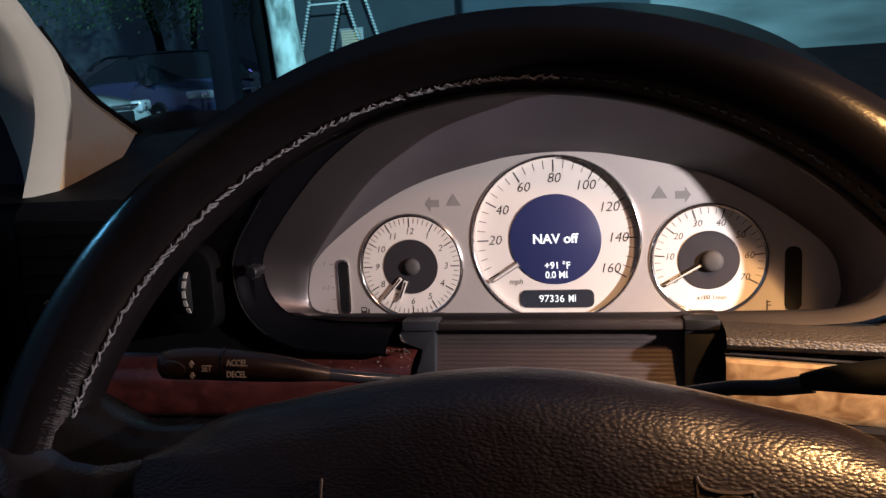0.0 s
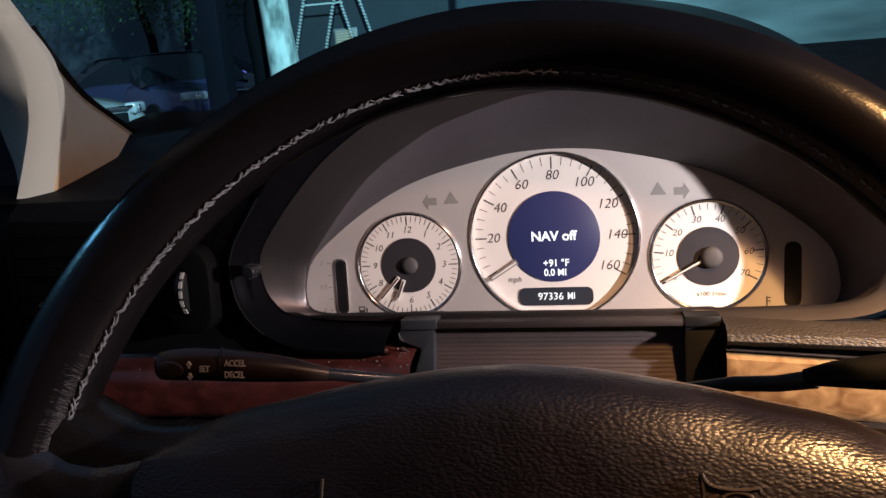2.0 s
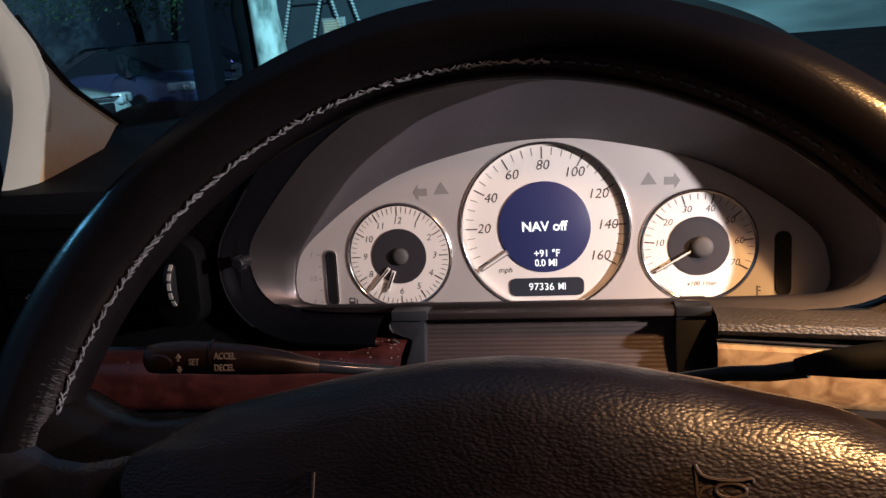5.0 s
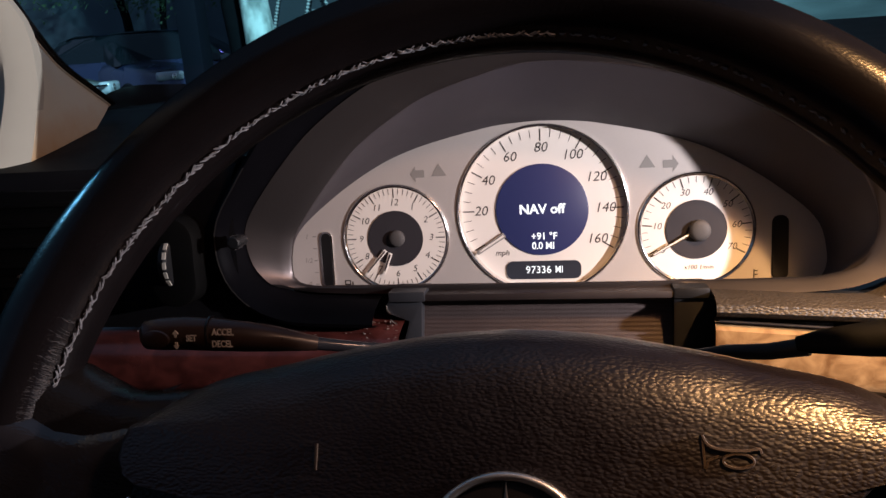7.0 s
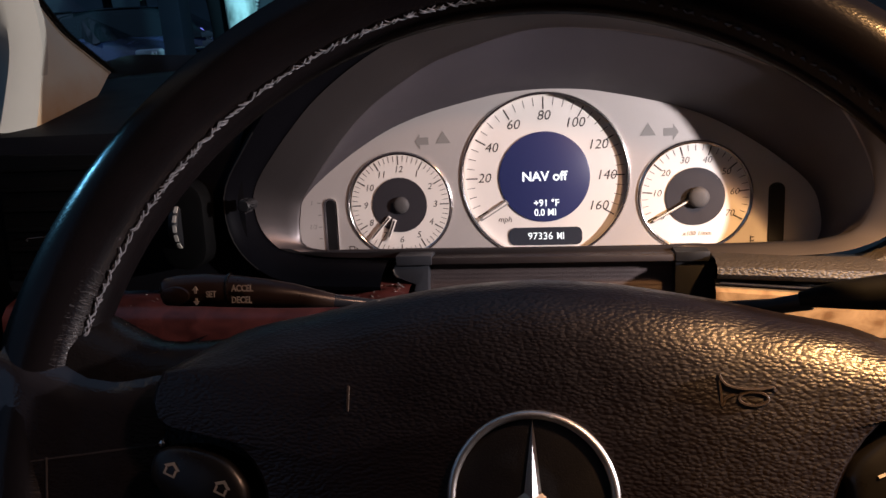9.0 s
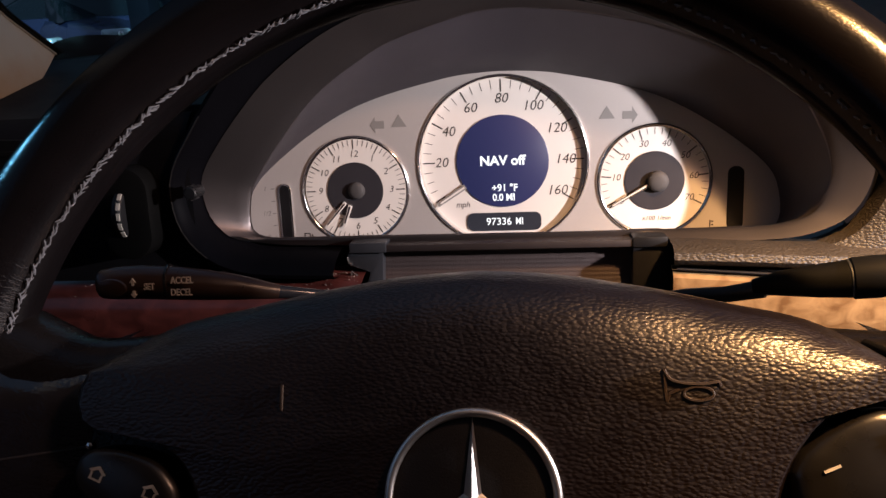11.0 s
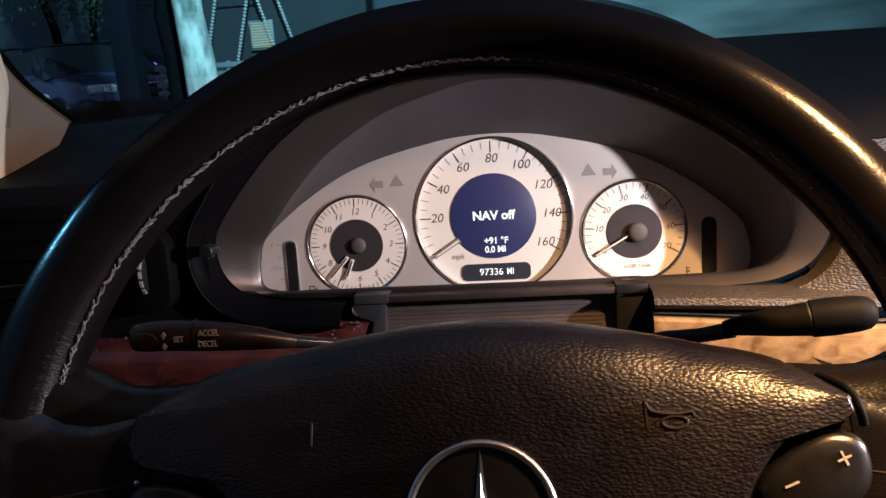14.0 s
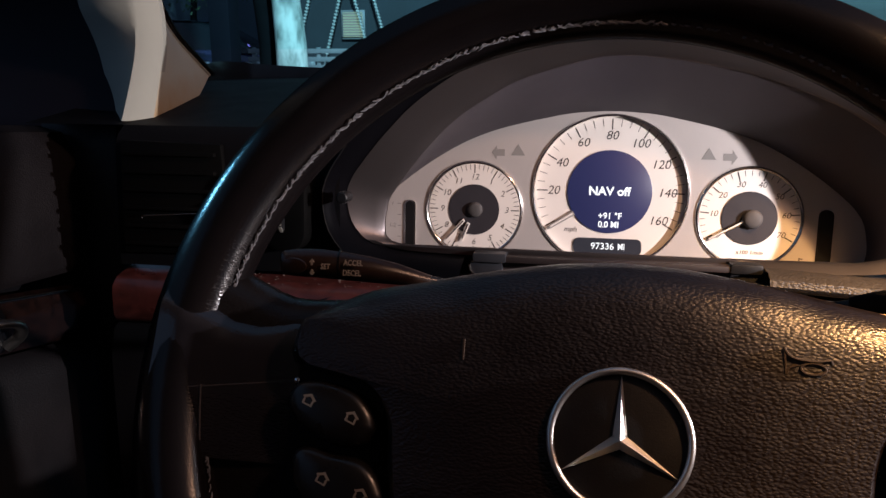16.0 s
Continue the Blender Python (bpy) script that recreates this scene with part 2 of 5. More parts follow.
def patchy(m, dark, light, scale, stretch=(1, 1, 1), turn=0.0, low=0.42, high=0.58):
    """Blotches of two colours with crisp uneven borders."""
    nt = m.node_tree
    tc, mp, nz, cr = (nt.nodes.new(k) for k in ("ShaderNodeTexCoord", "ShaderNodeMapping", "ShaderNodeTexNoise", "ShaderNodeValToRGB"))
    mp.inputs["Scale"].default_value = stretch
    mp.inputs["Rotation"].default_value = (0, turn, 0)
    nz.inputs["Scale"].default_value = scale
    nz.inputs["Detail"].default_value = 8
    cr.color_ramp.elements[0].color, cr.color_ramp.elements[0].position = (*dark, 1), low
    cr.color_ramp.elements[1].color, cr.color_ramp.elements[1].position = (*light, 1), high
    nt.links.new(tc.outputs["Object"], mp.inputs["Vector"])
    nt.links.new(mp.outputs["Vector"], nz.inputs["Vector"])
    nt.links.new(nz.outputs["Fac"], cr.inputs["Fac"])
    nt.links.new(cr.outputs["Color"], nt.nodes["Principled BSDF"].inputs["Base Color"])


# Top lighter than BEIGE lifts the dim face; the tan is warm light.
stained(TAN, (0.52, 0.54, 0.46), (0.45, 0.33, 0.19), -0.205, -0.170)
POLISHED = mat("polished_leather", (0.010, 0.009, 0.011), 0.20, spec=0.9, vary=0.3, scale=120, bump=0.10, bump_scale=1100, kind="leather", rough_vary=0.06)
BUTTON = mat("button_black_plastic", (0.006, 0.0055, 0.0055), 0.30, spec=0.5, vary=0.2, scale=90, bump=0.03, bump_scale=2500)
EDGE = mat("lit_black_edge", (0.030, 0.026, 0.024), 0.25, spec=0.7, vary=0.3, scale=120)

WHERE = {}


# ---- building ----
def thing(name, base, label, category, m=GM, group="", kind=""):
    ob = new(name)
    ob.empty_display_size = 0.02
    WHERE[ob] = m @ Vector(base)
    ob.location = WHERE[ob]
    return tagged(ob, label, category, group, kind)


def part(name, bm, material, parent=None, label="", m=GM, smooth=True, category="", kind="", group=""):
    bm.transform(m)
    bmesh.ops.recalc_face_normals(bm, faces=bm.faces)
    lo = [min(v.co[i] for v in bm.verts) for i in range(3)]
    hi = [max(v.co[i] for v in bm.verts) for i in range(3)]
    mid = Vector([(a + b) / 2 for a, b in zip(lo, hi)])
    bmesh.ops.translate(bm, verts=bm.verts, vec=-mid)
    for f in bm.faces:
        f.smooth = smooth
    me = bpy.data.meshes.new(name)
    bm.to_mesh(me)
    bm.free()
    me.materials.append(material)
    if smooth:
        me.set_sharp_from_angle(angle=radians(40))
    ob = new(name, me)
    WHERE[ob] = mid
    ob.location = mid - (WHERE[parent] if parent else Vector())
    ob.parent = parent
    return tagged(ob, label, category, group, kind)


def bevel(bm, w, seg=2, angle=30):
    if w > 0:
        es = [e for e in bm.edges if len(e.link_faces) == 2 and e.calc_face_angle(0) > radians(angle)]
        bmesh.ops.bevel(bm, geom=es, offset=w, segments=seg, profile=0.6, affect="EDGES", clamp_overlap=True)
    return bm


def box(x0, x1, y0, y1, z0, z1, w=0.0, seg=2):
    bm = bmesh.new()
    bmesh.ops.create_cube(bm, size=1, matrix=Matrix.Translation(((x0 + x1) / 2, (y0 + y1) / 2, (z0 + z1) / 2)) @ Matrix.Diagonal((x1 - x0, y1 - y0, z1 - z0, 1)))
    return bevel(bm, w, seg)


def prism(outline, d0, d1, w=0.0, axis="y", seg=2):
    """A plate of the outline, given as (x, z), from depth d0 to d1 along y (or as (x, y), along z)."""
    bm = bmesh.new()
    put = (lambda a, b, d: (a, d, b)) if axis == "y" else (lambda a, b, d: (a, b, d))
    lo = [bm.verts.new(put(a, b, d0)) for a, b in outline]
    hi = [bm.verts.new(put(a, b, d1)) for a, b in outline]
    n = len(outline)
    bm.faces.new(lo)
    bm.faces.new(hi[::-1])
    for i in range(n):
        bm.faces.new((lo[i], hi[i], hi[(i + 1) % n], lo[(i + 1) % n]))
    bmesh.ops.recalc_face_normals(bm, faces=bm.faces)
    return bevel(bm, w, seg)


def loft(rows, closed=False, caps=False):
    bm = bmesh.new()
    vs = [[bm.verts.new(p) for p in r] for r in rows]
    n = len(rows[0])
    for a, b in zip(vs, vs[1:]):
        for i in range(n if closed else n - 1):
            j = (i + 1) % n
            bm.faces.new((a[i], a[j], b[j], b[i]))
    if caps:
        bm.faces.new(vs[0])
        bm.faces.new(vs[-1][::-1])
    return bm


def lathe(profile, seg=48, centre=(0, 0, 0), cap=True):
    """Turned about the y axis: profile of (radius, y)."""
    rows = [[(centre[0] + r * math.cos(2 * math.pi * i / seg), centre[1] + y, centre[2] + r * math.sin(2 * math.pi * i / seg)) for i in range(seg)] for r, y in profile]
    return loft(rows, True, cap)


def turned(profile, seg=32, at=(0, 0, 0)):
    """Turned about the local z axis: profile of (radius, z)."""
    rows = [[(at[0] + r * math.cos(2 * math.pi * i / seg), at[1] + r * math.sin(2 * math.pi * i / seg), at[2] + z) for i in range(seg)] for r, z in profile]
    return loft(rows, True, True)


def tube(points, radius, seg=12, closed=False, squash=1.0):
    pts = [Vector(p) for p in points]
    rows, n = [], len(pts)
    up = None
    for i, p in enumerate(pts):
        a = pts[(i - 1) % n] if closed or i else p
        b = pts[(i + 1) % n] if closed or i < n - 1 else p
        t = (b - a).normalized()
        up = (Vector((0, 0, 1)) if abs(t.z) < 0.9 else Vector((0, 1, 0))) if up is None else up
        s = t.cross(up).normalized()
        up = s.cross(t).normalized()
        r = radius[i] if isinstance(radius, (list, tuple)) else radius
        rows.append([p + r * (math.cos(2 * math.pi * k / seg) * s + squash * math.sin(2 * math.pi * k / seg) * up) for k in range(seg)])
    if closed:
        rows.append(rows[0])
    bm = loft(rows, True, not closed)
    if closed:
        bmesh.ops.remove_doubles(bm, verts=bm.verts, dist=1e-7)
    return bm


def smooth_line(points, n=8):
    """A rounded line through points of any dimension (Catmull-Rom)."""
    p = [points[0], *points, points[-1]]
    out = []
    for i in range(1, len(p) - 2):
        for k in range(n):
            t = k / n
            out.append(tuple(0.5 * (2 * b + (c - a) * t + (2 * a - 5 * b + 4 * c - d) * t * t + (3 * b - a - 3 * c + d) * t ** 3)
                             for a, b, c, d in zip(p[i - 1], p[i], p[i + 1], p[i + 2])))
    return out + [tuple(points[-1])]


def lettering(text, size, place, shear=0.0, thick=0.0002, bold=0.0, turn=0.0, wide=1.0, m=None):
    """Letters on the gauge plane, centred at place (x, y, z), facing the driver."""
    cu = bpy.data.curves.new("letters", "FONT")
    cu.body, cu.size, cu.shear, cu.offset = text, size, shear, bold
    cu.align_x, cu.align_y, cu.extrude, cu.resolution_u = "CENTER", "CENTER", thick, 3
    ob = bpy.data.objects.new("letters", cu)
    me = bpy.data.meshes.new_from_object(ob)
    bm = bmesh.new()
    bm.from_mesh(me)
    bpy.data.objects.remove(ob)
    bpy.data.curves.remove(cu)
    bpy.data.meshes.remove(me)
    base = Matrix.Rotation(radians(90), 4, "X") if m is None else m
    bm.transform(Matrix.Translation(place) @ base @ Matrix.Rotation(turn, 4, "Z") @ Matrix.Diagonal((wide, 1, 1, 1)))
    return bm


# ---- instrument cluster ----
LEFT_ARCH = [(-0.181, -0.063), (-0.1895, -0.050), (-0.1898, -0.026), (-0.1817, -0.009), (-0.160, 0.0097), (-0.1366, 0.0258), (-0.114, 0.0383),
             (-0.092, 0.0468), (-0.0706, 0.0526), (-0.0497, 0.0572), (-0.029, 0.0609)]
# closed lines seen from the driver, from the middle of the bottom round by the left: inner edge and outer edge of the silver band
BAND_IN = smooth_line([(0.0, -0.0392), (-0.0614, -0.0390), (-0.1331, -0.0388), (-0.153, -0.0386), (-0.1650, -0.0345), (-0.1668, -0.0240), (-0.1654, -0.0133), (-0.1614, -0.0009), (-0.1388, 0.0291), (-0.1149, 0.0540),
                       (-0.0875, 0.0728), (-0.0635, 0.0851), (-0.0203, 0.0975), (0.0042, 0.1003), (0.0284, 0.0990), (0.060, 0.0945), (0.100, 0.0850), (0.140, 0.0700), (0.165, 0.0565), (0.1811, 0.0430),
                       (0.1960, 0.0170), (0.2022, -0.0037), (0.1998, -0.0192), (0.1912, -0.0316), (0.1712, -0.0379), (0.146, -0.0387), (0.1127, -0.0391), (0.0545, -0.0394), (0.0, -0.0392)], 6)
BAND_OUT = smooth_line([(0.0, -0.0457), (-0.100, -0.0448), (-0.1500, -0.0432), (-0.1684, -0.0394), (-0.1800, -0.0325), (-0.1890, -0.0205), (-0.1922, -0.0029), (-0.1894, 0.0086), (-0.1804, 0.0224), (-0.1637, 0.0429), (-0.1422, 0.0648),
                        (-0.1122, 0.0859), (-0.0833, 0.0993), (-0.040, 0.1105), (0.0, 0.1140), (0.05, 0.1120), (0.10, 0.1030), (0.150, 0.0830), (0.185, 0.0560), (0.207, 0.0247), (0.2203, 0.0064), (0.2222, -0.0035),
                        (0.2182, -0.0186), (0.2099, -0.0308), (0.198, -0.0380), (0.1781, -0.0435), (0.1436, -0.0453), (0.1083, -0.0457), (0.0, -0.0457)], 6)


def resample(line, n):
    d = [0.0]
    for a, b in zip(line, line[1:]):
        d.append(d[-1] + math.dist(a, b))
    return [tuple(float(np.interp(d[-1] * k / (n - 1), d, [p[i] for p in line])) for i in range(len(line[0]))) for k in range(n)]


def grown(line, w):
    """The line pushed outwards by w (it runs from lower left over the top)."""
    out = []
    for i, p in enumerate(line):
        a, b = line[max(0, i - 1)], line[min(len(line) - 1, i + 1)]
        t = Vector((b[0] - a[0], b[1] - a[1])).normalized()
        out.append((p[0] - w * t.y, p[1] + w * t.x))
    return out


def halves(line, n):
    """Resamples a closed line in two halves, from the middle of the bottom to the top of the arch and back."""
    top = max(range(len(line)), key=lambda k: line[k][1])
    return resample(line[:top + 1], n) + resample(line[top:], n)[1:-1]


N = 81
PANEL_LINE = smooth_line([(0, -0.063), (-0.09, -0.063), (-0.165, -0.063)] + LEFT_ARCH[1:] + [(0, 0.0625)] + [(-x, z) for x, z in LEFT_ARCH[:0:-1]] + [(0.165, -0.063), (0.09, -0.063), (0, -0.063)], 5)
P_N, IN_N, OUT_N = halves(PANEL_LINE, N), halves(BAND_IN, N), halves(BAND_OUT, N)
cluster = thing("instrument_cluster", (0, 0, -0.05), "silver instrument cluster with three cream dials, switched on", "instrument cluster")
# the panel is pierced by the deep well of the speedometer
cu = bpy.data.curves.new("outline", "CURVE")
cu.dimensions, cu.fill_mode, cu.extrude = "2D", "BOTH", 0.006
for loop in (halves(grown(PANEL_LINE, 0.004), 60), [(0.0606 * math.cos(2 * math.pi * k / 96), 0.0005 + 0.0606 * math.sin(2 * math.pi * k / 96)) for k in range(96)]):
    sp = cu.splines.new("POLY")
    sp.points.add(len(loop) - 1)
    for q, p in zip(sp.points, loop):
        q.co = (p[0], p[1], 0, 1)
    sp.use_cyclic_u = True
panel_curve = bpy.data.objects.new("outline", cu)
panel_mesh = bpy.data.meshes.new_from_object(panel_curve)
bm = bmesh.new()
bm.from_mesh(panel_mesh)
bpy.data.objects.remove(panel_curve)
bpy.data.curves.remove(cu)
bpy.data.meshes.remove(panel_mesh)
bm.transform(Matrix.Translation((0, 0.006, 0)) @ Matrix.Rotation(radians(90), 4, "X"))
part("gauge_panel", bm, SILVER, cluster, "matt silver gauge panel", smooth=False)


def ring_row(a, b, f, y, grow=0.0):
    row = [(p[0] + (q[0] - p[0]) * f, p[1] + (q[1] - p[1]) * f) for p, q in zip(a, b)]
    return [(p[0], y + (under(p) * f if y < -0.062 else 0), p[1]) for p in (grown(row, grow) if grow else row)]


def under(p):
    """Along the foot, left of the black block, the band turns under."""
    return 0.012 * max(0.0, min(1.0, (-0.036 - p[1]) / 0.006)) * max(0.0, min(1.0, (0.105 - p[0]) / 0.02)) if p[1] < -0.036 else 0.0


part("hood_lining", loft([ring_row(P_N, IN_N, f, 0.003 - 0.065 * k) for f, k in ((0.0, 0.0), (0.08, 0.12), (0.22, 0.28), (0.38, 0.45), (0.58, 0.62), (0.78, 0.8), (0.92, 0.93), (1.0, 1.0))], True), FUNNEL, cluster, "smooth dark grey lining of the gauge hood")
part("silver_band", loft([ring_row(IN_N, OUT_N, 0.0, -0.0605), ring_row(IN_N, OUT_N, 0.0, -0.0630), ring_row(IN_N, OUT_N, 0.06, -0.0642), ring_row(IN_N, OUT_N, 0.3, -0.0668), ring_row(IN_N, OUT_N, 0.7, -0.0712), ring_row(IN_N, OUT_N, 1.03, -0.0745)], True), BAND, cluster, "matt silver band framing the gauges")
# the black bezel goes round all but the foot and the right-hand end of the band
OPEN = [k for k, p in enumerate(OUT_N) if not (p[1] < -0.036 and p[0] > -0.104)]
bez = [OUT_N[k] for k in OPEN]


def bez_row(y, grow):
    out = []
    for p, q in zip(bez, grown(bez, 1.0)):
        side = max(0.0, min(1.0, (p[0] - 0.12) / 0.09))
        flat = max(0.0, min(1.0, (p[0] - 0.02) / 0.07))
        g = grow * (1 - 0.75 * side * (p[1] < 0.045))
        low = max(y, -0.077) if y < 0 else y
        yy = y * (1 - flat) + low * flat
        out.append((p[0] + (q[0] - p[0]) * g, yy * (1 - side) + (max(y, -0.072) if p[1] < 0.045 else yy) * side if grow > 0.001 else y, p[1] + (q[1] - p[1]) * g))
    return out


def visor(y, grow):
    """The bezel juts further towards the driver over the top."""
    return [(x, yy - 0.004 * max(0.0, min(1.0, (z - 0.02) / 0.06)) * (grow > 0.004) * (y < -0.08) * max(0.0, min(1.0, (0.09 - x) / 0.07)), z + 0.006 * max(0.0, min(1.0, (z - 0.03) / 0.05)) * (grow > 0.004)) for x, yy, z in bez_row(y, grow)]


part("outer_bezel", loft([visor(-0.066, 0.0006), visor(-0.0735, 0.0014), visor(-0.086, 0.0050), visor(-0.0945, 0.0105), visor(-0.0960, 0.0125), visor(-0.0945, 0.0150), visor(-0.07, 0.0190), visor(0.0, 0.034), visor(0.08, 0.052), visor(0.17, 0.070)]),
     BEZEL, cluster, "black plastic bezel round the gauge hood")

# Thin strip added as the highlight on the bezel's crest.
crest = [q for q in visor(-0.0964, 0.0125) if q[0] < -0.12 and -0.045 < q[2] < 0.045]
part("crest_highlight", tube(crest, 0.0005, 6), SATIN, cluster, "thin strip for the highlight along the bezel's crest")


def dial(name, cx, cz, ring_r, deep, label):
    """deep: how far the face lies below the panel; the ring stands a little proud."""
    ob = part(name, lathe([(ring_r + 0.0004, deep + 0.0012), (ring_r + 0.0004, deep - 0.0010)], 72, (cx, 0, cz)), DIAL, cluster, label)
    part("bezel_ring", lathe([(ring_r - 0.0016, deep - 0.0010), (ring_r - 0.0009, -0.0012), (ring_r - 0.0002, -0.0018), (ring_r + 0.0006, -0.0014), (ring_r + 0.0014, -0.0002), (ring_r + 0.0014, 0.0004)], 96, (cx, 0, cz), cap=False),
         CHROME, ob, "polished chrome ring")
    return ob


def tick(parent, cx, cz, angle, r0, r1, w, y=-0.0011):
    bm = box(-w / 2, w / 2, -0.00008, 0.0002, r0, r1)
    part("tick_mark", bm, INK, parent, m=GM @ Matrix.Translation((cx, y, cz)) @ Matrix.Rotation(angle, 4, "Y"), smooth=False)


def figure(parent, text, size, x, z, shear=0.22, material=None, y=-0.00108, bold=-0.00002, wide=1.0, name="numeral"):
    part(name, lettering(text, size, (x, y, z), shear, 0.00004, bold, wide=wide), material or INK, parent, smooth=False)


def needle(parent, cx, cz, angle, r0, r1, w0, w1, y, material, outline=None):
    pts = [(-w0 / 2, r0), (-w1 / 2, r1 - 0.001), (0, r1), (w1 / 2, r1 - 0.001), (w0 / 2, r0)]
    m = GM @ Matrix.Translation((cx, y, cz)) @ Matrix.Rotation(angle, 4, "Y")
    part("needle", prism(pts, -0.0006, 0.0006, 0.0002), material, parent, "slim pale needle", m=m)
    if outline:
        inner = [(-w0 * 0.2, r0 + 0.001), (-w1 * 0.2, r1 - 0.003), (w1 * 0.2, r1 - 0.003), (w0 * 0.2, r0 + 0.001)]
        part("needle_line", prism(inner, -0.0009, -0.0005), outline, parent, "dark line down the needle", m=m)


# speedometer
DEEP = 0.0045
speedo = dial("speedometer", 0, 0.0005, 0.0602, DEEP, "cream speedometer dial, pointer at zero")
for v in range(0, 165, 5):
    major = v % 20 == 0
    tick(speedo, 0, 0.0005, radians(-90 + (v - 20) * 1.5), 0.0575 - (0.0085 if major else 0.0058), 0.0575, 0.0009 if major else 0.00042, DEEP - 0.0011)
for v, text in ((20, "20"), (40, "40"), (60, "60"), (80, "80"), (100, "100"), (120, "120"), (140, "140"), (160, "160")):
    a = radians(-90 + (v - 20) * 1.5)
    figure(speedo, text, 0.0098, 0.0443 * math.sin(a), 0.0005 + 0.0443 * math.cos(a), y=DEEP - 0.00108)
figure(speedo, "mph", 0.0058, -0.0298, -0.0305, y=DEEP - 0.00108, bold=0.00004, name="unit_text")
part("maker_mark", box(-0.0045, 0.0045, DEEP - 0.0013, DEEP - 0.0009, -0.0553, -0.0539), MARK, speedo, "small grey bar of unreadable print", smooth=False)
needle(speedo, 0, 0.0005, radians(-122.5), 0.0325, 0.0575, 0.0036, 0.0030, DEEP - 0.0026, MARK, DIAL)
disc = part("round_display", lathe([(0.0330, DEEP - 0.0005), (0.0330, DEEP - 0.0020), (0.0324, DEEP - 0.0024)], 72, (0, 0, 0.0005)), LCD, speedo, "round blue display, lit")
figure(disc, "NAV off", 0.0096, -0.0002, 0.0008, 0.0, LCD_TEXT, DEEP - 0.0026, 0.00024, 1.0, "display_text")
figure(disc, "+91 °F", 0.0072, 0.0010, -0.0188, 0.0, LCD_TEXT, DEEP - 0.0026, 0.00012, 0.96, "display_text")
figure(disc, "0.0 MI", 0.0072, 0.0002, -0.0257, 0.0, LCD_TEXT, DEEP - 0.0026, 0.00012, 0.90, "display_text")


def pill(x0, x1, z0, z1, y0, y1, r=None, w=0.0):
    r = r or (z1 - z0) / 2
    pts = []
    for cx, cz, a0 in ((x1 - r, z1 - r, 0), (x0 + r, z1 - r, 90), (x0 + r, z0 + r, 180), (x1 - r, z0 + r, 270)):
        pts += [(cx + r * math.cos(radians(a0 + k * 15)), cz + r * math.sin(radians(a0 + k * 15))) for k in range(7)]
    return prism(pts, y0, y1, w)


odo = part("odometer_display", pill(-0.0268, 0.0268, -0.0500, -0.0368, DEEP - 0.0020, DEEP - 0.0005, 0.0045), LCD_SMALL, speedo, "small dark display, lit")
figure(odo, "97336", 0.0076, -0.0038, -0.0434, 0.0, LCD_TEXT, DEEP - 0.0024, 0.00002, 0.98, "display_text")
figure(odo, "MI", 0.0076, 0.0110, -0.0434, 0.0, LCD_TEXT, DEEP - 0.0024, 0.00002, 0.75, "display_text")

# clock
CX, CZ = -0.1078, -0.0168
clock = dial("clock", CX, CZ, 0.0390, 0.0, "cream clock dial with dark centre")
for k in range(60):
    major = k % 5 == 0
    tick(clock, CX, CZ, radians(6 * k), 0.0368 - (0.0068 if major else 0.0042), 0.0368, 0.0008 if major else 0.0004)
for h in range(1, 13):
    a = radians(30 * h)
    figure(clock, str(h), 0.0068, CX + 0.0265 * math.sin(a), CZ + 0.0265 * math.cos(a))
part("dial_centre", lathe([(0.0206, -0.0011), (0.0206, -0.0018)], 48, (CX, 0, CZ)), DIAL_DARK, clock, "dark round centre")
for ang, r1, w in ((222, 0.0360, 0.0026), (201, 0.0285, 0.0030)):
    needle(clock, CX, CZ, radians(ang), 0.0115, r1, w, w * 0.8, -0.0030, DIAL, DIAL_DARK)
part("hub", lathe([(0.0062, -0.0015), (0.0062, -0.0036), (0.0054, -0.0046), (0.0038, -0.0053), (0.0018, -0.0056)], 32, (CX + 0.001, 0, CZ)), HUB, clock, "domed grey hub")

# tachometer
TX, TZ = 0.1060, -0.0162
tach = dial("tachometer", TX, TZ, 0.0390, 0.0, "cream tachometer dial with grey centre")
for k in range(0, 29):
    v = k * 2.5
    major = k % 4 == 0
    a = radians(-118 + v * 3.37)
    tick(tach, TX, TZ, a, 0.0368 - (0.0068 if major else 0.0042), 0.0368, 0.0009 if major else 0.0004)
for v in (10, 20, 30, 40, 50, 60, 70):
    a = radians(-118 + v * 3.37)
    figure(tach, str(v), 0.0066, TX + 0.0268 * math.sin(a), TZ + 0.0268 * math.cos(a))
figure(tach, "0", 0.0066, TX + 0.0268 * math.sin(radians(-122)), TZ + 0.0268 * math.cos(radians(-122)))
figure(tach, "x100 1/min", 0.0044, TX + 0.0016, TZ - 0.0268, bold=0.00005, name="unit_text")
part("dial_centre", lathe([(0.0206, -0.0011), (0.0206, -0.0018)], 48, (TX, 0, TZ)), DIAL_DARK, tach, "grey round centre")
needle(tach, TX, TZ, radians(-120), 0.004, 0.0368, 0.0030, 0.0018, -0.0034, CHROME, DIAL)
part("hub", lathe([(0.0074, -0.0015), (0.0074, -0.0046), (0.0066, -0.0060), (0.0045, -0.0069), (0.002, -0.0073)], 32, (TX + 0.002, 0, TZ - 0.0005)), HUB, tach, "domed grey hub")

# fuel and temperature slots
fuel = part("fuel_gauge", pill(-0.1664, -0.1566, -0.0534, -0.0104, -0.0012, 0.0008, 0.0045, 0.0005), CHROME, cluster, "polished rim of the fuel gauge")
part("slot", pill(-0.1652, -0.1578, -0.0522, -0.0116, -0.0016, -0.0010, 0.0036), BLACK, fuel, "narrow black slot")
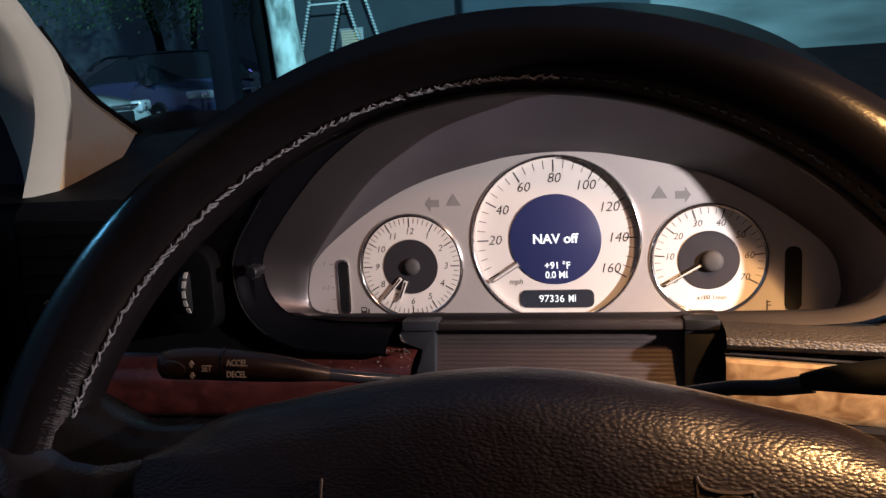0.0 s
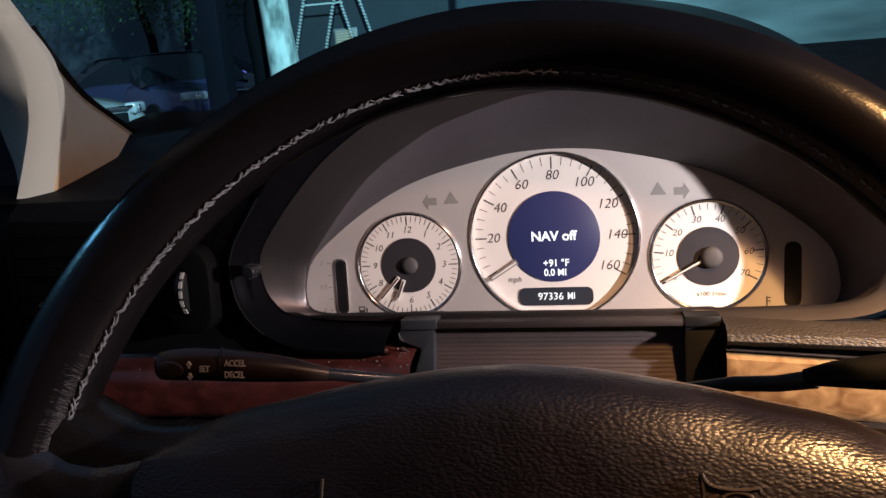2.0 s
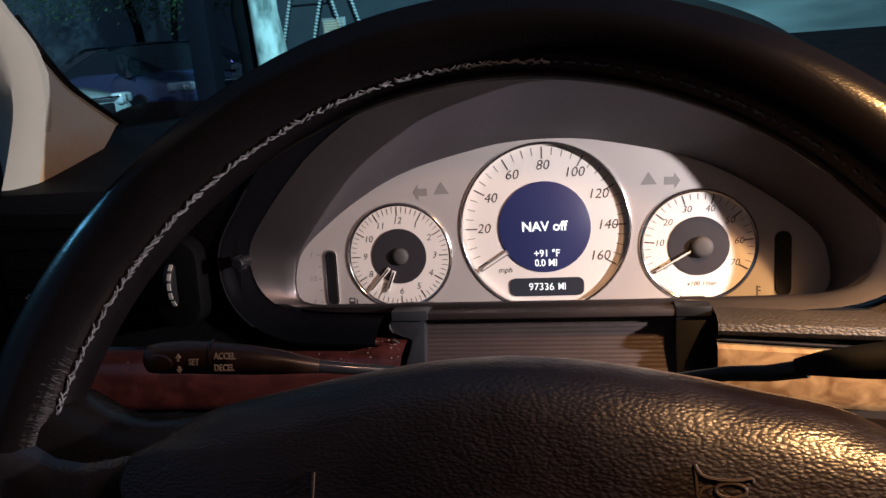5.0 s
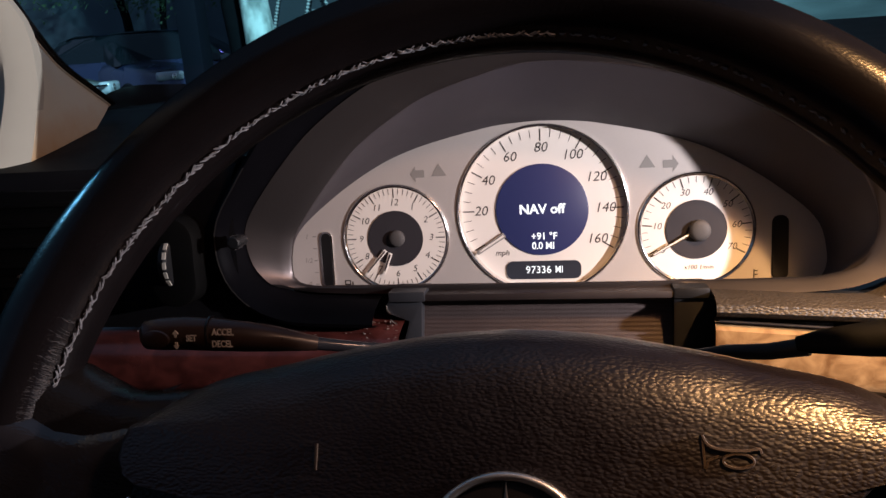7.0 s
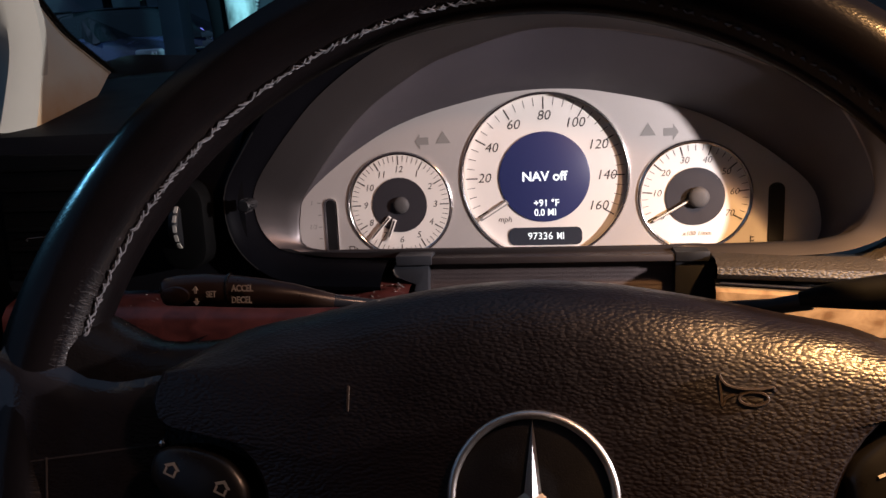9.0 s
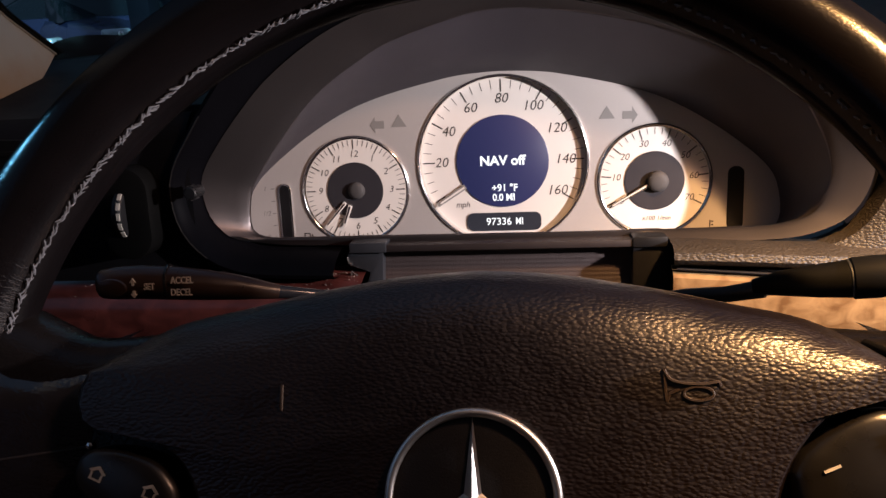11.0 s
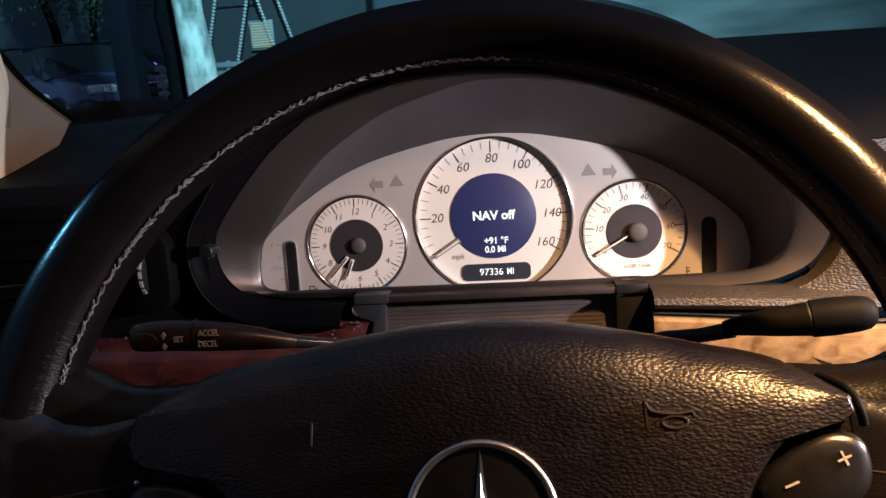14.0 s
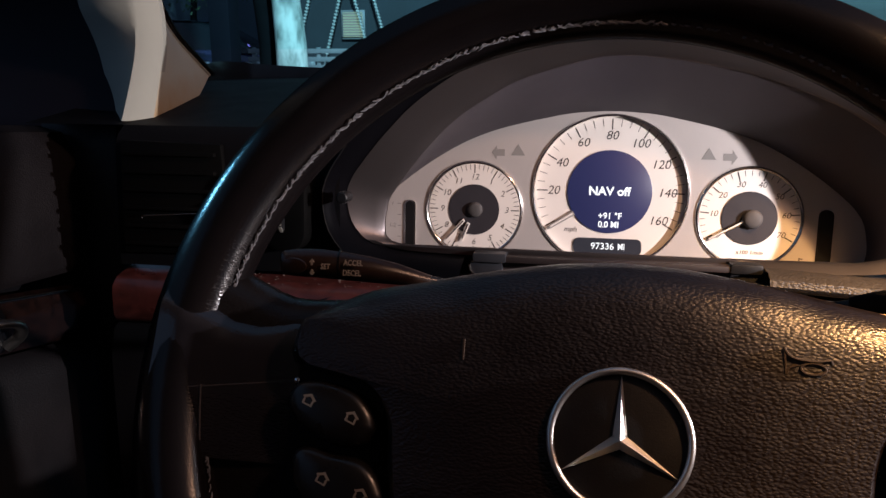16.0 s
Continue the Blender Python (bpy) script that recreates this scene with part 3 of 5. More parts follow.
for z, text in ((-0.0140, "1"), (-0.0324, "1/2"), (-0.0505, "0")):
    figure(fuel, text, 0.0050, -0.1768, z, material=MARK, y=-0.0001)
for z in (-0.0140, -0.0232, -0.0324, -0.0415, -0.0505):
    part("tick_mark", box(-0.1722, -0.1694, -0.0002, 0.0004, z - 0.0003, z + 0.0003), MARK, fuel, smooth=False)
pump = part("fuel_symbol", box(-0.1492, -0.1446, -0.0002, 0.0004, -0.0555, -0.0478), INK, cluster, "small fuel pump symbol", smooth=False)
part("window", box(-0.1484, -0.1454, -0.0004, 0.0002, -0.0505, -0.0486), SILVER, pump, smooth=False)
part("base", box(-0.1500, -0.1438, -0.0002, 0.0004, -0.0564, -0.0557), INK, pump, smooth=False)
part("hose", box(-0.1436, -0.1426, -0.0002, 0.0004, -0.0540, -0.0490), INK, pump, smooth=False)
temp = part("temperature_gauge", pill(0.1560, 0.1670, -0.0530, -0.0080, -0.0010, 0.0008, 0.0050, 0.0005), BLACK, cluster, "dark rim of the temperature gauge")
part("slot", pill(0.1568, 0.1662, -0.0520, -0.0090, -0.0014, -0.0008, 0.0046), BLACK, temp, "narrow black slot")
therm = part("thermometer_symbol", box(0.1442, 0.1450, -0.0002, 0.0004, -0.0530, -0.0455), INK, cluster, "small thermometer symbol", smooth=False)
for z in (-0.0465, -0.0490):
    part("bar", box(0.1452, 0.1470, -0.0002, 0.0004, z - 0.0004, z + 0.0004), INK, therm, smooth=False)
part("wave", box(0.1410, 0.1484, -0.0002, 0.0004, -0.0542, -0.0535), INK, therm, smooth=False)
for s in (-1, 1):
    arrow = [(s * 0.0945, 0.0298), (s * 0.0905, 0.0356), (s * 0.0905, 0.0326), (s * 0.0840, 0.0326), (s * 0.0840, 0.0272), (s * 0.0905, 0.0272), (s * 0.0905, 0.0240)]
    part("turn_arrow", prism(arrow, -0.0002, 0.0004), MARK, cluster, "grey turn-signal arrow", smooth=False)
    part("warning_triangle", prism([(s * 0.0733, 0.0368), (s * 0.0677, 0.0278), (s * 0.0789, 0.0278)], -0.0002, 0.0004), MARK, cluster, "grey triangle symbol", smooth=False)
knob = part("reset_knob", tube([(-0.1860, -0.094, -0.0010), (-0.1863, -0.1035, -0.0010), (-0.1864, -0.1075, -0.0011), (-0.1864, -0.1085, -0.0011)], [0.0036, 0.0036, 0.0042, 0.0032], 18), BLACK, cluster, "ribbed black reset knob")
for k in range(12):
    a = 2 * math.pi * k / 12
    part("rib", box(-0.0003, 0.0003, -0.1078, -0.1000, 0.0038, 0.0046), BLACK, knob, m=GM @ Matrix.Translation((-0.1863, 0, -0.001)) @ Matrix.Rotation(a, 4, "Y"), smooth=False)

# ---- steering wheel ----
wheel = thing("steering_wheel", (0, 0, 0), "black leather steering wheel with grey stitching and a chrome badge", "steering wheel", WM)
RC, RA, RZ = 0.1942, 0.0186, 0.0038
STITCH = 2.753


def rim_point(a, b, grow=0.0):
    """a: round the wheel from the top; b: round the section from the outside towards the driver."""
    r = RC + (RA + grow) * math.cos(b)
    return (r * math.sin(a), r * math.cos(a), RZ + (RA + grow) * math.sin(b))


rim_rows = [[rim_point(2 * math.pi * i / 160, 2 * math.pi * k / 32, -0.0008 * math.exp(-((2 * math.pi * k / 32 - STITCH) / 0.10) ** 2)) for k in range(32)] for i in range(161)]
bm = loft(rim_rows, True)
bmesh.ops.remove_doubles(bm, verts=bm.verts, dist=1e-7)
part("rim", bm, RIM_LEATHER, wheel, "worn black leather rim", m=RM)


# worn cross stitching: two strands that lie unevenly over the seam
bm = bmesh.new()
rng = random.Random(4)
for i in range(540):
    a = 2 * math.pi * i / 540
    worn = 0.12 < a < 2.9
    for side in (-1, 1):
        if (worn and rng.random() < 0.45) or (4.0 < a < 4.68 and rng.random() < 0.45) or rng.random() < 0.06:
            continue
        slip, reach = rng.uniform(-0.011, 0.011), 0.085 + rng.uniform(-0.045, 0.040)
        flip = rng.choice((1, 1, -1))
        lift = rng.uniform(0.0006, 0.0014) * (0.2 if worn else 1)
        reach *= 0.5 if worn else 1
        p = [Vector(rim_point(a + slip + (0.009 if worn else 0.019) * flip * (k - 0.5), STITCH + side * reach * (k - 0.32), lift * math.sin(math.pi * (0.15 + 0.7 * k)))) for k in (0, 0.5, 1)]
        w = rng.uniform(0.00020, 0.00042)
        s = tube(p, [w * 0.7, w, w * 0.6], 5)
        me = bpy.data.meshes.new("s")
        s.to_mesh(me)
        s.free()
        bm.from_mesh(me)
        bpy.data.meshes.remove(me)
part("stitching", bm, THREAD, wheel, "grey cross stitching round the inside of the rim", m=RM, kind="stuff")
# fine creases of the leather that run out from the seam on the worn lower left
bm = bmesh.new()
for i in range(340):
    a = radians(rng.triangular(258, 290, 270))
    b0 = STITCH - 0.08 - rng.uniform(0, 0.10)
    ln = rng.uniform(0.10, 0.50)
    p = [Vector(rim_point(a + rng.uniform(-0.006, 0.006) * k, b0 - ln * k, -0.00006)) for k in (0, 0.33, 0.66, 1)]
    s = tube(p, [0.00008, 0.00013, 0.00010, 0.00003], 4)
    me = bpy.data.meshes.new("s")
    s.to_mesh(me)
    s.free()
    bm.from_mesh(me)
    bpy.data.meshes.remove(me)
part("creases", bm, CREASE, wheel, "fine creases in the worn leather, grey with the light they catch", m=RM, kind="stuff")

TOP = [(0.0, 0.0625), (0.030, 0.0605), (0.066, 0.0545), (0.0925, 0.0485), (0.1105, 0.0445), (0.1230, 0.0400), (0.1330, 0.0335), (0.1396, 0.0260)]
FOOT = [(0.0965, -0.035), (0.092, -0.060), (0.083, -0.090), (0.060, -0.115), (0.030, -0.124)]
NOTCH_R = [(0.1420, 0.0190), (0.1400, 0.0156), (0.1330, 0.0147), (0.1251, 0.0135), (0.1136, 0.0065), (0.1044, -0.0060), (0.0990, -0.0190)]
NOTCH_L = [(0.1432, 0.0170), (0.1432, 0.0095), (0.1385, 0.0045), (0.1290, 0.0022), (0.1160, 0.0000), (0.1055, -0.0060), (0.0985, -0.0180)]
left_line = [(-x, u) for x, u in TOP[1:] + NOTCH_L + FOOT]
pad_outline = resample(smooth_line(TOP + NOTCH_R + FOOT + [(0.0, -0.126)] + left_line[::-1] + [TOP[0]], 5), 131)[:-1]
PC = (0.0, -0.022)
rows = []
for s, n in ((1.0, -0.070), (1.0, -0.044), (0.997, -0.034), (0.987, -0.0245), (0.970, -0.0160), (0.942, -0.0080), (0.900, -0.0012), (0.845, 0.0040), (0.77, 0.0076), (0.67, 0.0096), (0.53, 0.0103), (0.35, 0.0105), (0.18, 0.0106), (0.03, 0.0106)):
    row = []
    for x, u in pad_outline:
        # the cover rolls away widely along the top, tightly round the tips and the buttons
        tight = 0.20 + 0.80 * max(0.0, min(1.0, (u - 0.024) / 0.014))
        tight *= 1 - 0.35 * max(0.0, min(1.0, (abs(x) - 0.090) / 0.05))
        tight += (1 - tight) * max(0.0, min(1.0, (0.60 - s) / 0.35))
        f = 1 - (1 - s) * tight
        row.append((PC[0] + (x - PC[0]) * f, PC[1] + (u - PC[1]) * f, n))
    rows.append(row)
part("cover_edge", loft(rows[:5], True), LIT_ROLL, wheel, "smooth back edge of the airbag cover, paler for the light on it", m=WM)
part("airbag_cover", loft(rows[4:], True, True), LEATHER, wheel, "pebbled black airbag cover", m=WM)

for s in (-1, 1):
    # Left lip is paler for its highlight; right one shades the cover's tip.
    lip = [(0.1325, 0.0315, -0.0120), (0.1362, 0.0268, 0.0000), (0.1382, 0.0220, 0.0060), (0.1390, 0.0172, 0.0078), (0.1402, 0.0120, 0.0060)] if s > 0 else [(-0.1120, 0.0350, -0.0240), (-0.1232, 0.0320, -0.0190), (-0.1284, 0.0300, -0.0150), (-0.1348, 0.0262, -0.0105), (-0.1382, 0.0216, -0.0064), (-0.1405, 0.0164, -0.0035), (-0.1420, 0.0090, -0.0030)]
    part("cover_lip", tube(smooth_line(lip, 6), 0.0017 if s > 0 else 0.0012, 10), GRIP if s > 0 else EDGE, wheel, "edge of the shell round the airbag cover", m=WM)
    # spoke shoulder between the cover and the rim
    prof = [(0.100, 0.039), (0.125, 0.0385), (0.142, 0.0370), (0.152, 0.0372), (0.160, 0.0395), (0.170, 0.0440), (0.182, 0.0500)]
    low = [(0.090, -0.075), (0.120, -0.072), (0.142, -0.069), (0.152, -0.067), (0.160, -0.068), (0.170, -0.071), (0.182, -0.075)]
    rows = []
    for (x, u1), (_, u0) in zip(prof, low):
        h = -0.008 + 0.007 * max(0.0, (x - 0.115) / 0.067) ** 1.4
        rows.append([(s * x, u0, h - 0.020), (s * x, u0, h - 0.006), (s * x, u0 + 0.004, h), (s * x, (u0 + u1) / 2, h + 0.002), (s * x, u1 - 0.018, h + 0.001), (s * x, u1 - 0.012, h - 0.001), (s * x, u1 - 0.006, h - 0.005), (s * x, u1 - 0.002, h - 0.011), (s * x, u1, h - 0.019), (s * x, u1 - 0.001, h - 0.034)])
    spoke = part("spoke", loft(rows, True, True), WORN_LEATHER, wheel, "smooth black spoke", m=WM)
    # the rim sits a little towards the door, so the outer end of each spoke does too
    tip = lambda x: -0.0045 * (x - 0.140) / 0.060
    swell = lambda x: float(np.interp(x, (0.140, 0.146, 0.152, 0.160, 0.170, 0.180, 0.191, 0.200), (-0.0045, -0.0020, 0.0000, 0.0016, 0.0036, 0.0066, 0.0093, 0.0094)))
    part("seam", tube([(s * x + tip(x), -0.0040 - 0.16 * (x - 0.1415), swell(x) - 0.0001) for x in (0.192, 0.184, 0.176, 0.168, 0.160, 0.152, 0.145, 0.1415)], 0.0004, 6), CREASE, spoke, "worn seam", m=WM)
    # leather that swells from the spoke up to the rim, worn shiny over its rounded top
    rows = []
    for k in range(25):
        x = 0.140 + 0.060 * k / 24
        n0 = swell(x)
        top = float(np.interp(x, (0.140, 0.150, 0.160, 0.170, 0.180, 0.200), (0.0280, 0.0235, 0.0215, 0.0225, 0.0265, 0.035)))
        row = []
        for q in range(29):
            u = -0.040 + (top + 0.0535) * q / 28
            over = max(0.0, u - top + 0.013)
            row.append((s * x + tip(x), u, n0 - 32.0 * over ** 2 * (1 + 18 * over) - 0.05 * max(0.0, -0.012 - u)))
        rows.append(row)
    part("fillet", loft(rows), POLISHED, spoke, "worn shiny leather where the spoke meets the rim", m=WM)
    part("pin", lathe([(0.0016, 0.0), (0.0012, -0.001), (0.0004, -0.0014)], 12), CHROME, spoke, "small bright pin", m=WM @ Matrix.Translation((s * 0.1400, -0.0036, -0.0040)) @ Matrix.Rotation(radians(-90), 4, "X"))
    part("side_seam", tube([(s * x + tip(x), u, swell(x) + 0.05 * min(0.0, u + 0.012)) for x, u in ((0.1780, -0.0090), (0.1770, -0.0200), (0.1755, -0.0330))], 0.0005, 8), CREASE, spoke, "worn seam", m=WM)
    # buttons
    if s > 0:
        up = [(0.0985, -0.0105), (0.1015, -0.0050), (0.1072, 0.0001), (0.1158, 0.0059), (0.1243, 0.0097), (0.1310, 0.0105), (0.1380, 0.0086), (0.1414, 0.0030), (0.1405, -0.0090), (0.1290, -0.0200), (0.1110, -0.0265), (0.1015, -0.0235)]
        dn = [(0.0940, -0.0450), (0.0990, -0.0350), (0.1120, -0.0320), (0.1260, -0.0290), (0.1350, -0.0330), (0.1330, -0.0450), (0.1240, -0.0560), (0.1080, -0.0640), (0.0970, -0.0580)]
    else:
        up = [(0.0992, -0.0225), (0.1010, -0.0160), (0.1081, -0.0083), (0.1187, -0.0042), (0.1300, -0.0032), (0.1382, -0.0065), (0.1392, -0.0160), (0.1290, -0.0255), (0.1160, -0.0302), (0.1045, -0.0290)]
        dn = [(0.0922, -0.0495), (0.0971, -0.0405), (0.1052, -0.0350), (0.1180, -0.0333), (0.1290, -0.0310), (0.1350, -0.0350), (0.1330, -0.0470), (0.1240, -0.0570), (0.1080, -0.0640), (0.0960, -0.0600)]
    up, dn = smooth_line(up + up[:1], 4)[:-1], smooth_line(dn + dn[:1], 4)[:-1]
    for k, outline in enumerate((up, dn)):
        cx, cu = sum(p[0] for p in outline) / len(outline), sum(p[1] for p in outline) / len(outline)
        rows = [[(s * (cx + (x - cx) * f), cu + (u - cu) * f, n) for x, u in outline] for f, n in ((1.0, -0.014), (1.0, 0.0005), (0.99, 0.0030), (0.965, 0.0052), (0.92, 0.0070), (0.85, 0.0082), (0.72, 0.0090), (0.35, 0.0094), (0.05, 0.0095))]
        btn = part("rocker_button", loft(rows, True, True), BUTTON, wheel, "black plastic rocker button", m=WM)
        if s > 0 and k == 0:
            for bx, bu, bars in ((0.1305, 0.0004, 2), (0.1112, -0.0083, 1)):
                for q in range(bars):
                    part("plus_sign" if bars == 2 else "minus_sign", box(-0.0027, 0.0027, -0.00042, 0.00042, -0.0004, 0.0003), WHITE_INK, btn, "pale printed sign",
                         m=WM @ Matrix.Translation((bx, bu, 0.0096 if bars == 1 else 0.0094)) @ Matrix.Rotation(radians(22 + 90 * q), 4, "Z"), smooth=False)
        elif s < 0:
            for bx, bu in (((0.1293, -0.0127), (0.1098, -0.0186)) if k == 0 else ((0.1194, -0.0440), (0.1026, -0.0490))):
                house = [(-0.0024, -0.0018), (0.0024, -0.0018), (0.0024, 0.0010), (0.0034, 0.0012), (0.0, 0.0034), (-0.0034, 0.0012), (-0.0024, 0.0010)]
                ring = bmesh.new()
                o1 = [ring.verts.new((x, u, 0.0)) for x, u in house]
                o2 = [ring.verts.new((x * 0.62, u * 0.62, 0.0)) for x, u in house]
                for i in range(len(house)):
                    j = (i + 1) % len(house)
                    ring.faces.new((o1[i], o1[j], o2[j], o2[i]))
                bmesh.ops.extrude_face_region(ring, geom=ring.faces[:])
                part("page_sign", ring, WHITE_INK, btn, "pale printed outline sign", m=WM @ Matrix.Translation((-bx, bu, 0.0096)) @ Matrix.Rotation(radians(-22), 4, "Z"), smooth=False)

# badge
EU = -0.0184
badge = part("badge", turned([(0.0276, 0.0095), (0.0276, 0.0108), (0.026, 0.0112)], 64, (0, EU, 0)), BLACK, wheel, "round chrome badge", m=WM)
part("badge_ring", tube([(0.0271 * math.cos(2 * math.pi * i / 72), EU + 0.0271 * math.sin(2 * math.pi * i / 72), 0.0122) for i in range(72)], 0.0015, 10, True), BADGE, badge, "chrome ring", m=WM)
for ang in (90, 210, 330):
    a = radians(ang)
    d, p = Vector((math.cos(a), math.sin(a), 0)), Vector((-math.sin(a), math.cos(a), 0))
    c = Vector((0, EU, 0))
    bm = bmesh.new()
    v = [bm.verts.new(q) for q in (c + d * 0.0260 + Vector((0, 0, 0.0118)), c + p * 0.0032 - d * 0.0010 + Vector((0, 0, 0.0113)), c - p * 0.0032 - d * 0.0010 + Vector((0, 0, 0.0113)), c + Vector((0, 0, 0.0150)))]
    for f in ((0, 1, 3), (0, 3, 2), (0, 2, 1), (1, 2, 3)):
        bm.faces.new([v[i] for i in f])
    part("badge_arm", bm, BADGE, badge, "polished arm", m=WM, smooth=False)
# embossed horn sign
UP = WM @ Matrix.Translation((0, 0, 0.0003))
# Paler than the cover: the gold highlight on the raised signs, as colour.
EMBOSS = mat("lit_embossed_leather", (0.034, 0.023, 0.016), 0.42, spec=0.5, vary=0.2)
horn = part("horn_sign", tube(smooth_line([(0.0618, 0.0224, 0.0100), (0.0626, 0.0204, 0.0103), (0.0645, 0.0187, 0.0105), (0.0690, 0.0178, 0.0105), (0.0745, 0.0177, 0.0104), (0.0786, 0.0183, 0.0102), (0.0790, 0.0170, 0.0100)], 4), 0.0006, 6), EMBOSS, wheel, "embossed horn sign", m=UP)
part("bell", tube(smooth_line([(0.0618, 0.0224, 0.0098), (0.0619, 0.0180, 0.0100), (0.0622, 0.0122, 0.0098), (0.0634, 0.0146, 0.0100), (0.0665, 0.0158, 0.0100)], 4), 0.0006, 6), EMBOSS, horn, m=UP)
part("loop", tube([(0.0722 + 0.0046 * math.cos(2 * math.pi * i / 24), 0.0146 + 0.0022 * math.sin(2 * math.pi * i / 24), 0.0102) for i in range(24)], 0.0006, 6, True), EMBOSS, horn, m=UP)
part("left_sign", box(-0.0652, -0.0641, 0.0090, 0.0178, 0.0096, 0.0108, 0.0003), EMBOSS, wheel, "embossed upright mark", m=UP)

# ---- column stalks ----
stalk = thing("cruise_control_stalk", (-0.12, -0.2, -0.033), "black cruise control stalk with white lettering", "stalk")
part("grip", tube([(-0.1862, -0.222, -0.0282), (-0.1856, -0.2218, -0.0282), (-0.1840, -0.221, -0.0282), (-0.1780, -0.219, -0.0283), (-0.166, -0.217, -0.0285), (-0.150, -0.2145, -0.0300), (-0.136, -0.212, -0.0318), (-0.122, -0.208, -0.0343), (-0.104, -0.2015, -0.0386)],
                  [0.0036, 0.0058, 0.0072, 0.0082, 0.0086, 0.0084, 0.0077, 0.0064, 0.0036], 24, squash=0.95), STALK, stalk, "tapered black grip")
part("end_button", turned([(0.0062, 0.0), (0.0058, 0.0012), (0.0040, 0.0018), (0.0012, 0.0020)], 24), STALK, stalk, "dark thumb button", m=GM @ Matrix.Translation((-0.1765, -0.2262, -0.0290)) @ Matrix.Rotation(radians(90), 4, "X") @ Matrix.Diagonal((1.25, 0.75, 1, 1)))
part("collar_line", tube([(-0.1532, -0.2150, -0.0289), (-0.1524, -0.2149, -0.0289)], 0.0089, 24, squash=0.95), GLOSS_BLACK, stalk)
part("shaft", tube([(-0.106, -0.202, -0.0382), (-0.0882, -0.195, -0.0422), (-0.0707, -0.182, -0.0472), (-0.045, -0.165, -0.056), (-0.02, -0.150, -0.066)], [0.0033, 0.0029, 0.0026, 0.0026, 0.0026], 14), GLOSS_BLACK, stalk, "thin glossy shaft")
for text, size, x, y, z in (("ACCEL", 0.0046, -0.1430, -0.2238, -0.0264), ("DECEL", 0.0046, -0.1438, -0.2238, -0.0322), ("SET", 0.0044, -0.1588, -0.2248, -0.0290)):
    part("lettering", lettering(text, size, (x, y, z), 0.08, 0.0002, 0.00007, wide=0.78), WHITE_INK, stalk, "white printed word", smooth=False)
for dz, sgn in ((-0.0246, 1), (-0.0342, -1)):
    part("arrow_sign", prism([(-0.1662, dz), (-0.1678, dz - 0.0020 * sgn), (-0.1668, dz - 0.0020 * sgn), (-0.1668, dz - 0.0036 * sgn), (-0.1656, dz - 0.0036 * sgn), (-0.1656, dz - 0.0020 * sgn), (-0.1646, dz - 0.0020 * sgn)],
                             -0.2258, -0.2250), WHITE_INK, stalk, "white arrow", smooth=False)

stalk_r = thing("gear_selector_stalk", (0.12, -0.2, -0.035), "black column selector stalk with a thick rounded grip", "stalk")
part("shaft", tube([(0.03, -0.155, -0.068), (0.0932, -0.190, -0.0470), (0.1093, -0.200, -0.0437), (0.124, -0.208, -0.0390)], [0.0034, 0.0036, 0.0038, 0.0042], 14), BLACK, stalk_r, "thin black shaft")
part("neck", tube([(0.1195, -0.207, -0.0385), (0.1235, -0.2085, -0.0375), (0.130, -0.210, -0.0362), (0.145, -0.213, -0.0345), (0.1572, -0.2150, -0.0332)], [0.0036, 0.0044, 0.0056, 0.0074, 0.0084], 22), GRIP, stalk_r, "widening black neck")
part("joint_ring", tube([(0.1572, -0.2150, -0.0332), (0.1580, -0.2151, -0.0331)], 0.0086, 24), GREY_PLASTIC, stalk_r, "thin pale joint")
part("grip", tube([(0.1580, -0.2151, -0.0331), (0.1590, -0.2153, -0.0330), (0.168, -0.217, -0.0318), (0.179, -0.2187, -0.0305), (0.1842, -0.2195, -0.0299), (0.1870, -0.220, -0.0296), (0.1880, -0.2202, -0.0295)],
                  [0.0080, 0.0092, 0.0094, 0.0088, 0.0078, 0.0056, 0.0028], 24), GRIP, stalk_r, "rounded black end grip")

# ---- column surround ----
ribs = []
for k in range(111):
    q = k / 110
    y, z = -0.0690 + 0.0030 * math.cos(math.pi * q) - 0.022 * max(0.0, q - 0.55) ** 1.3 * 2, -0.0490 - 0.062 * q
    ribs.append((y - 0.00010 * math.sin(2 * math.pi * k / 5), z))
part("column_gaiter", loft([[(x, y, z) for x in np.linspace(-0.080, 0.092, 12)] for y, z in ribs]),
     GAITER, None, "brown-black fine-ribbed filler panel under the gauges", category="trim panel", kind="structure")
part("gauge_ledge", box(-0.0745, 0.0835, -0.0775, -0.050, -0.0470, -0.0424, 0.0012), LEDGE, None, "brown-black ledge under the gauge band", category="ledge", kind="structure")
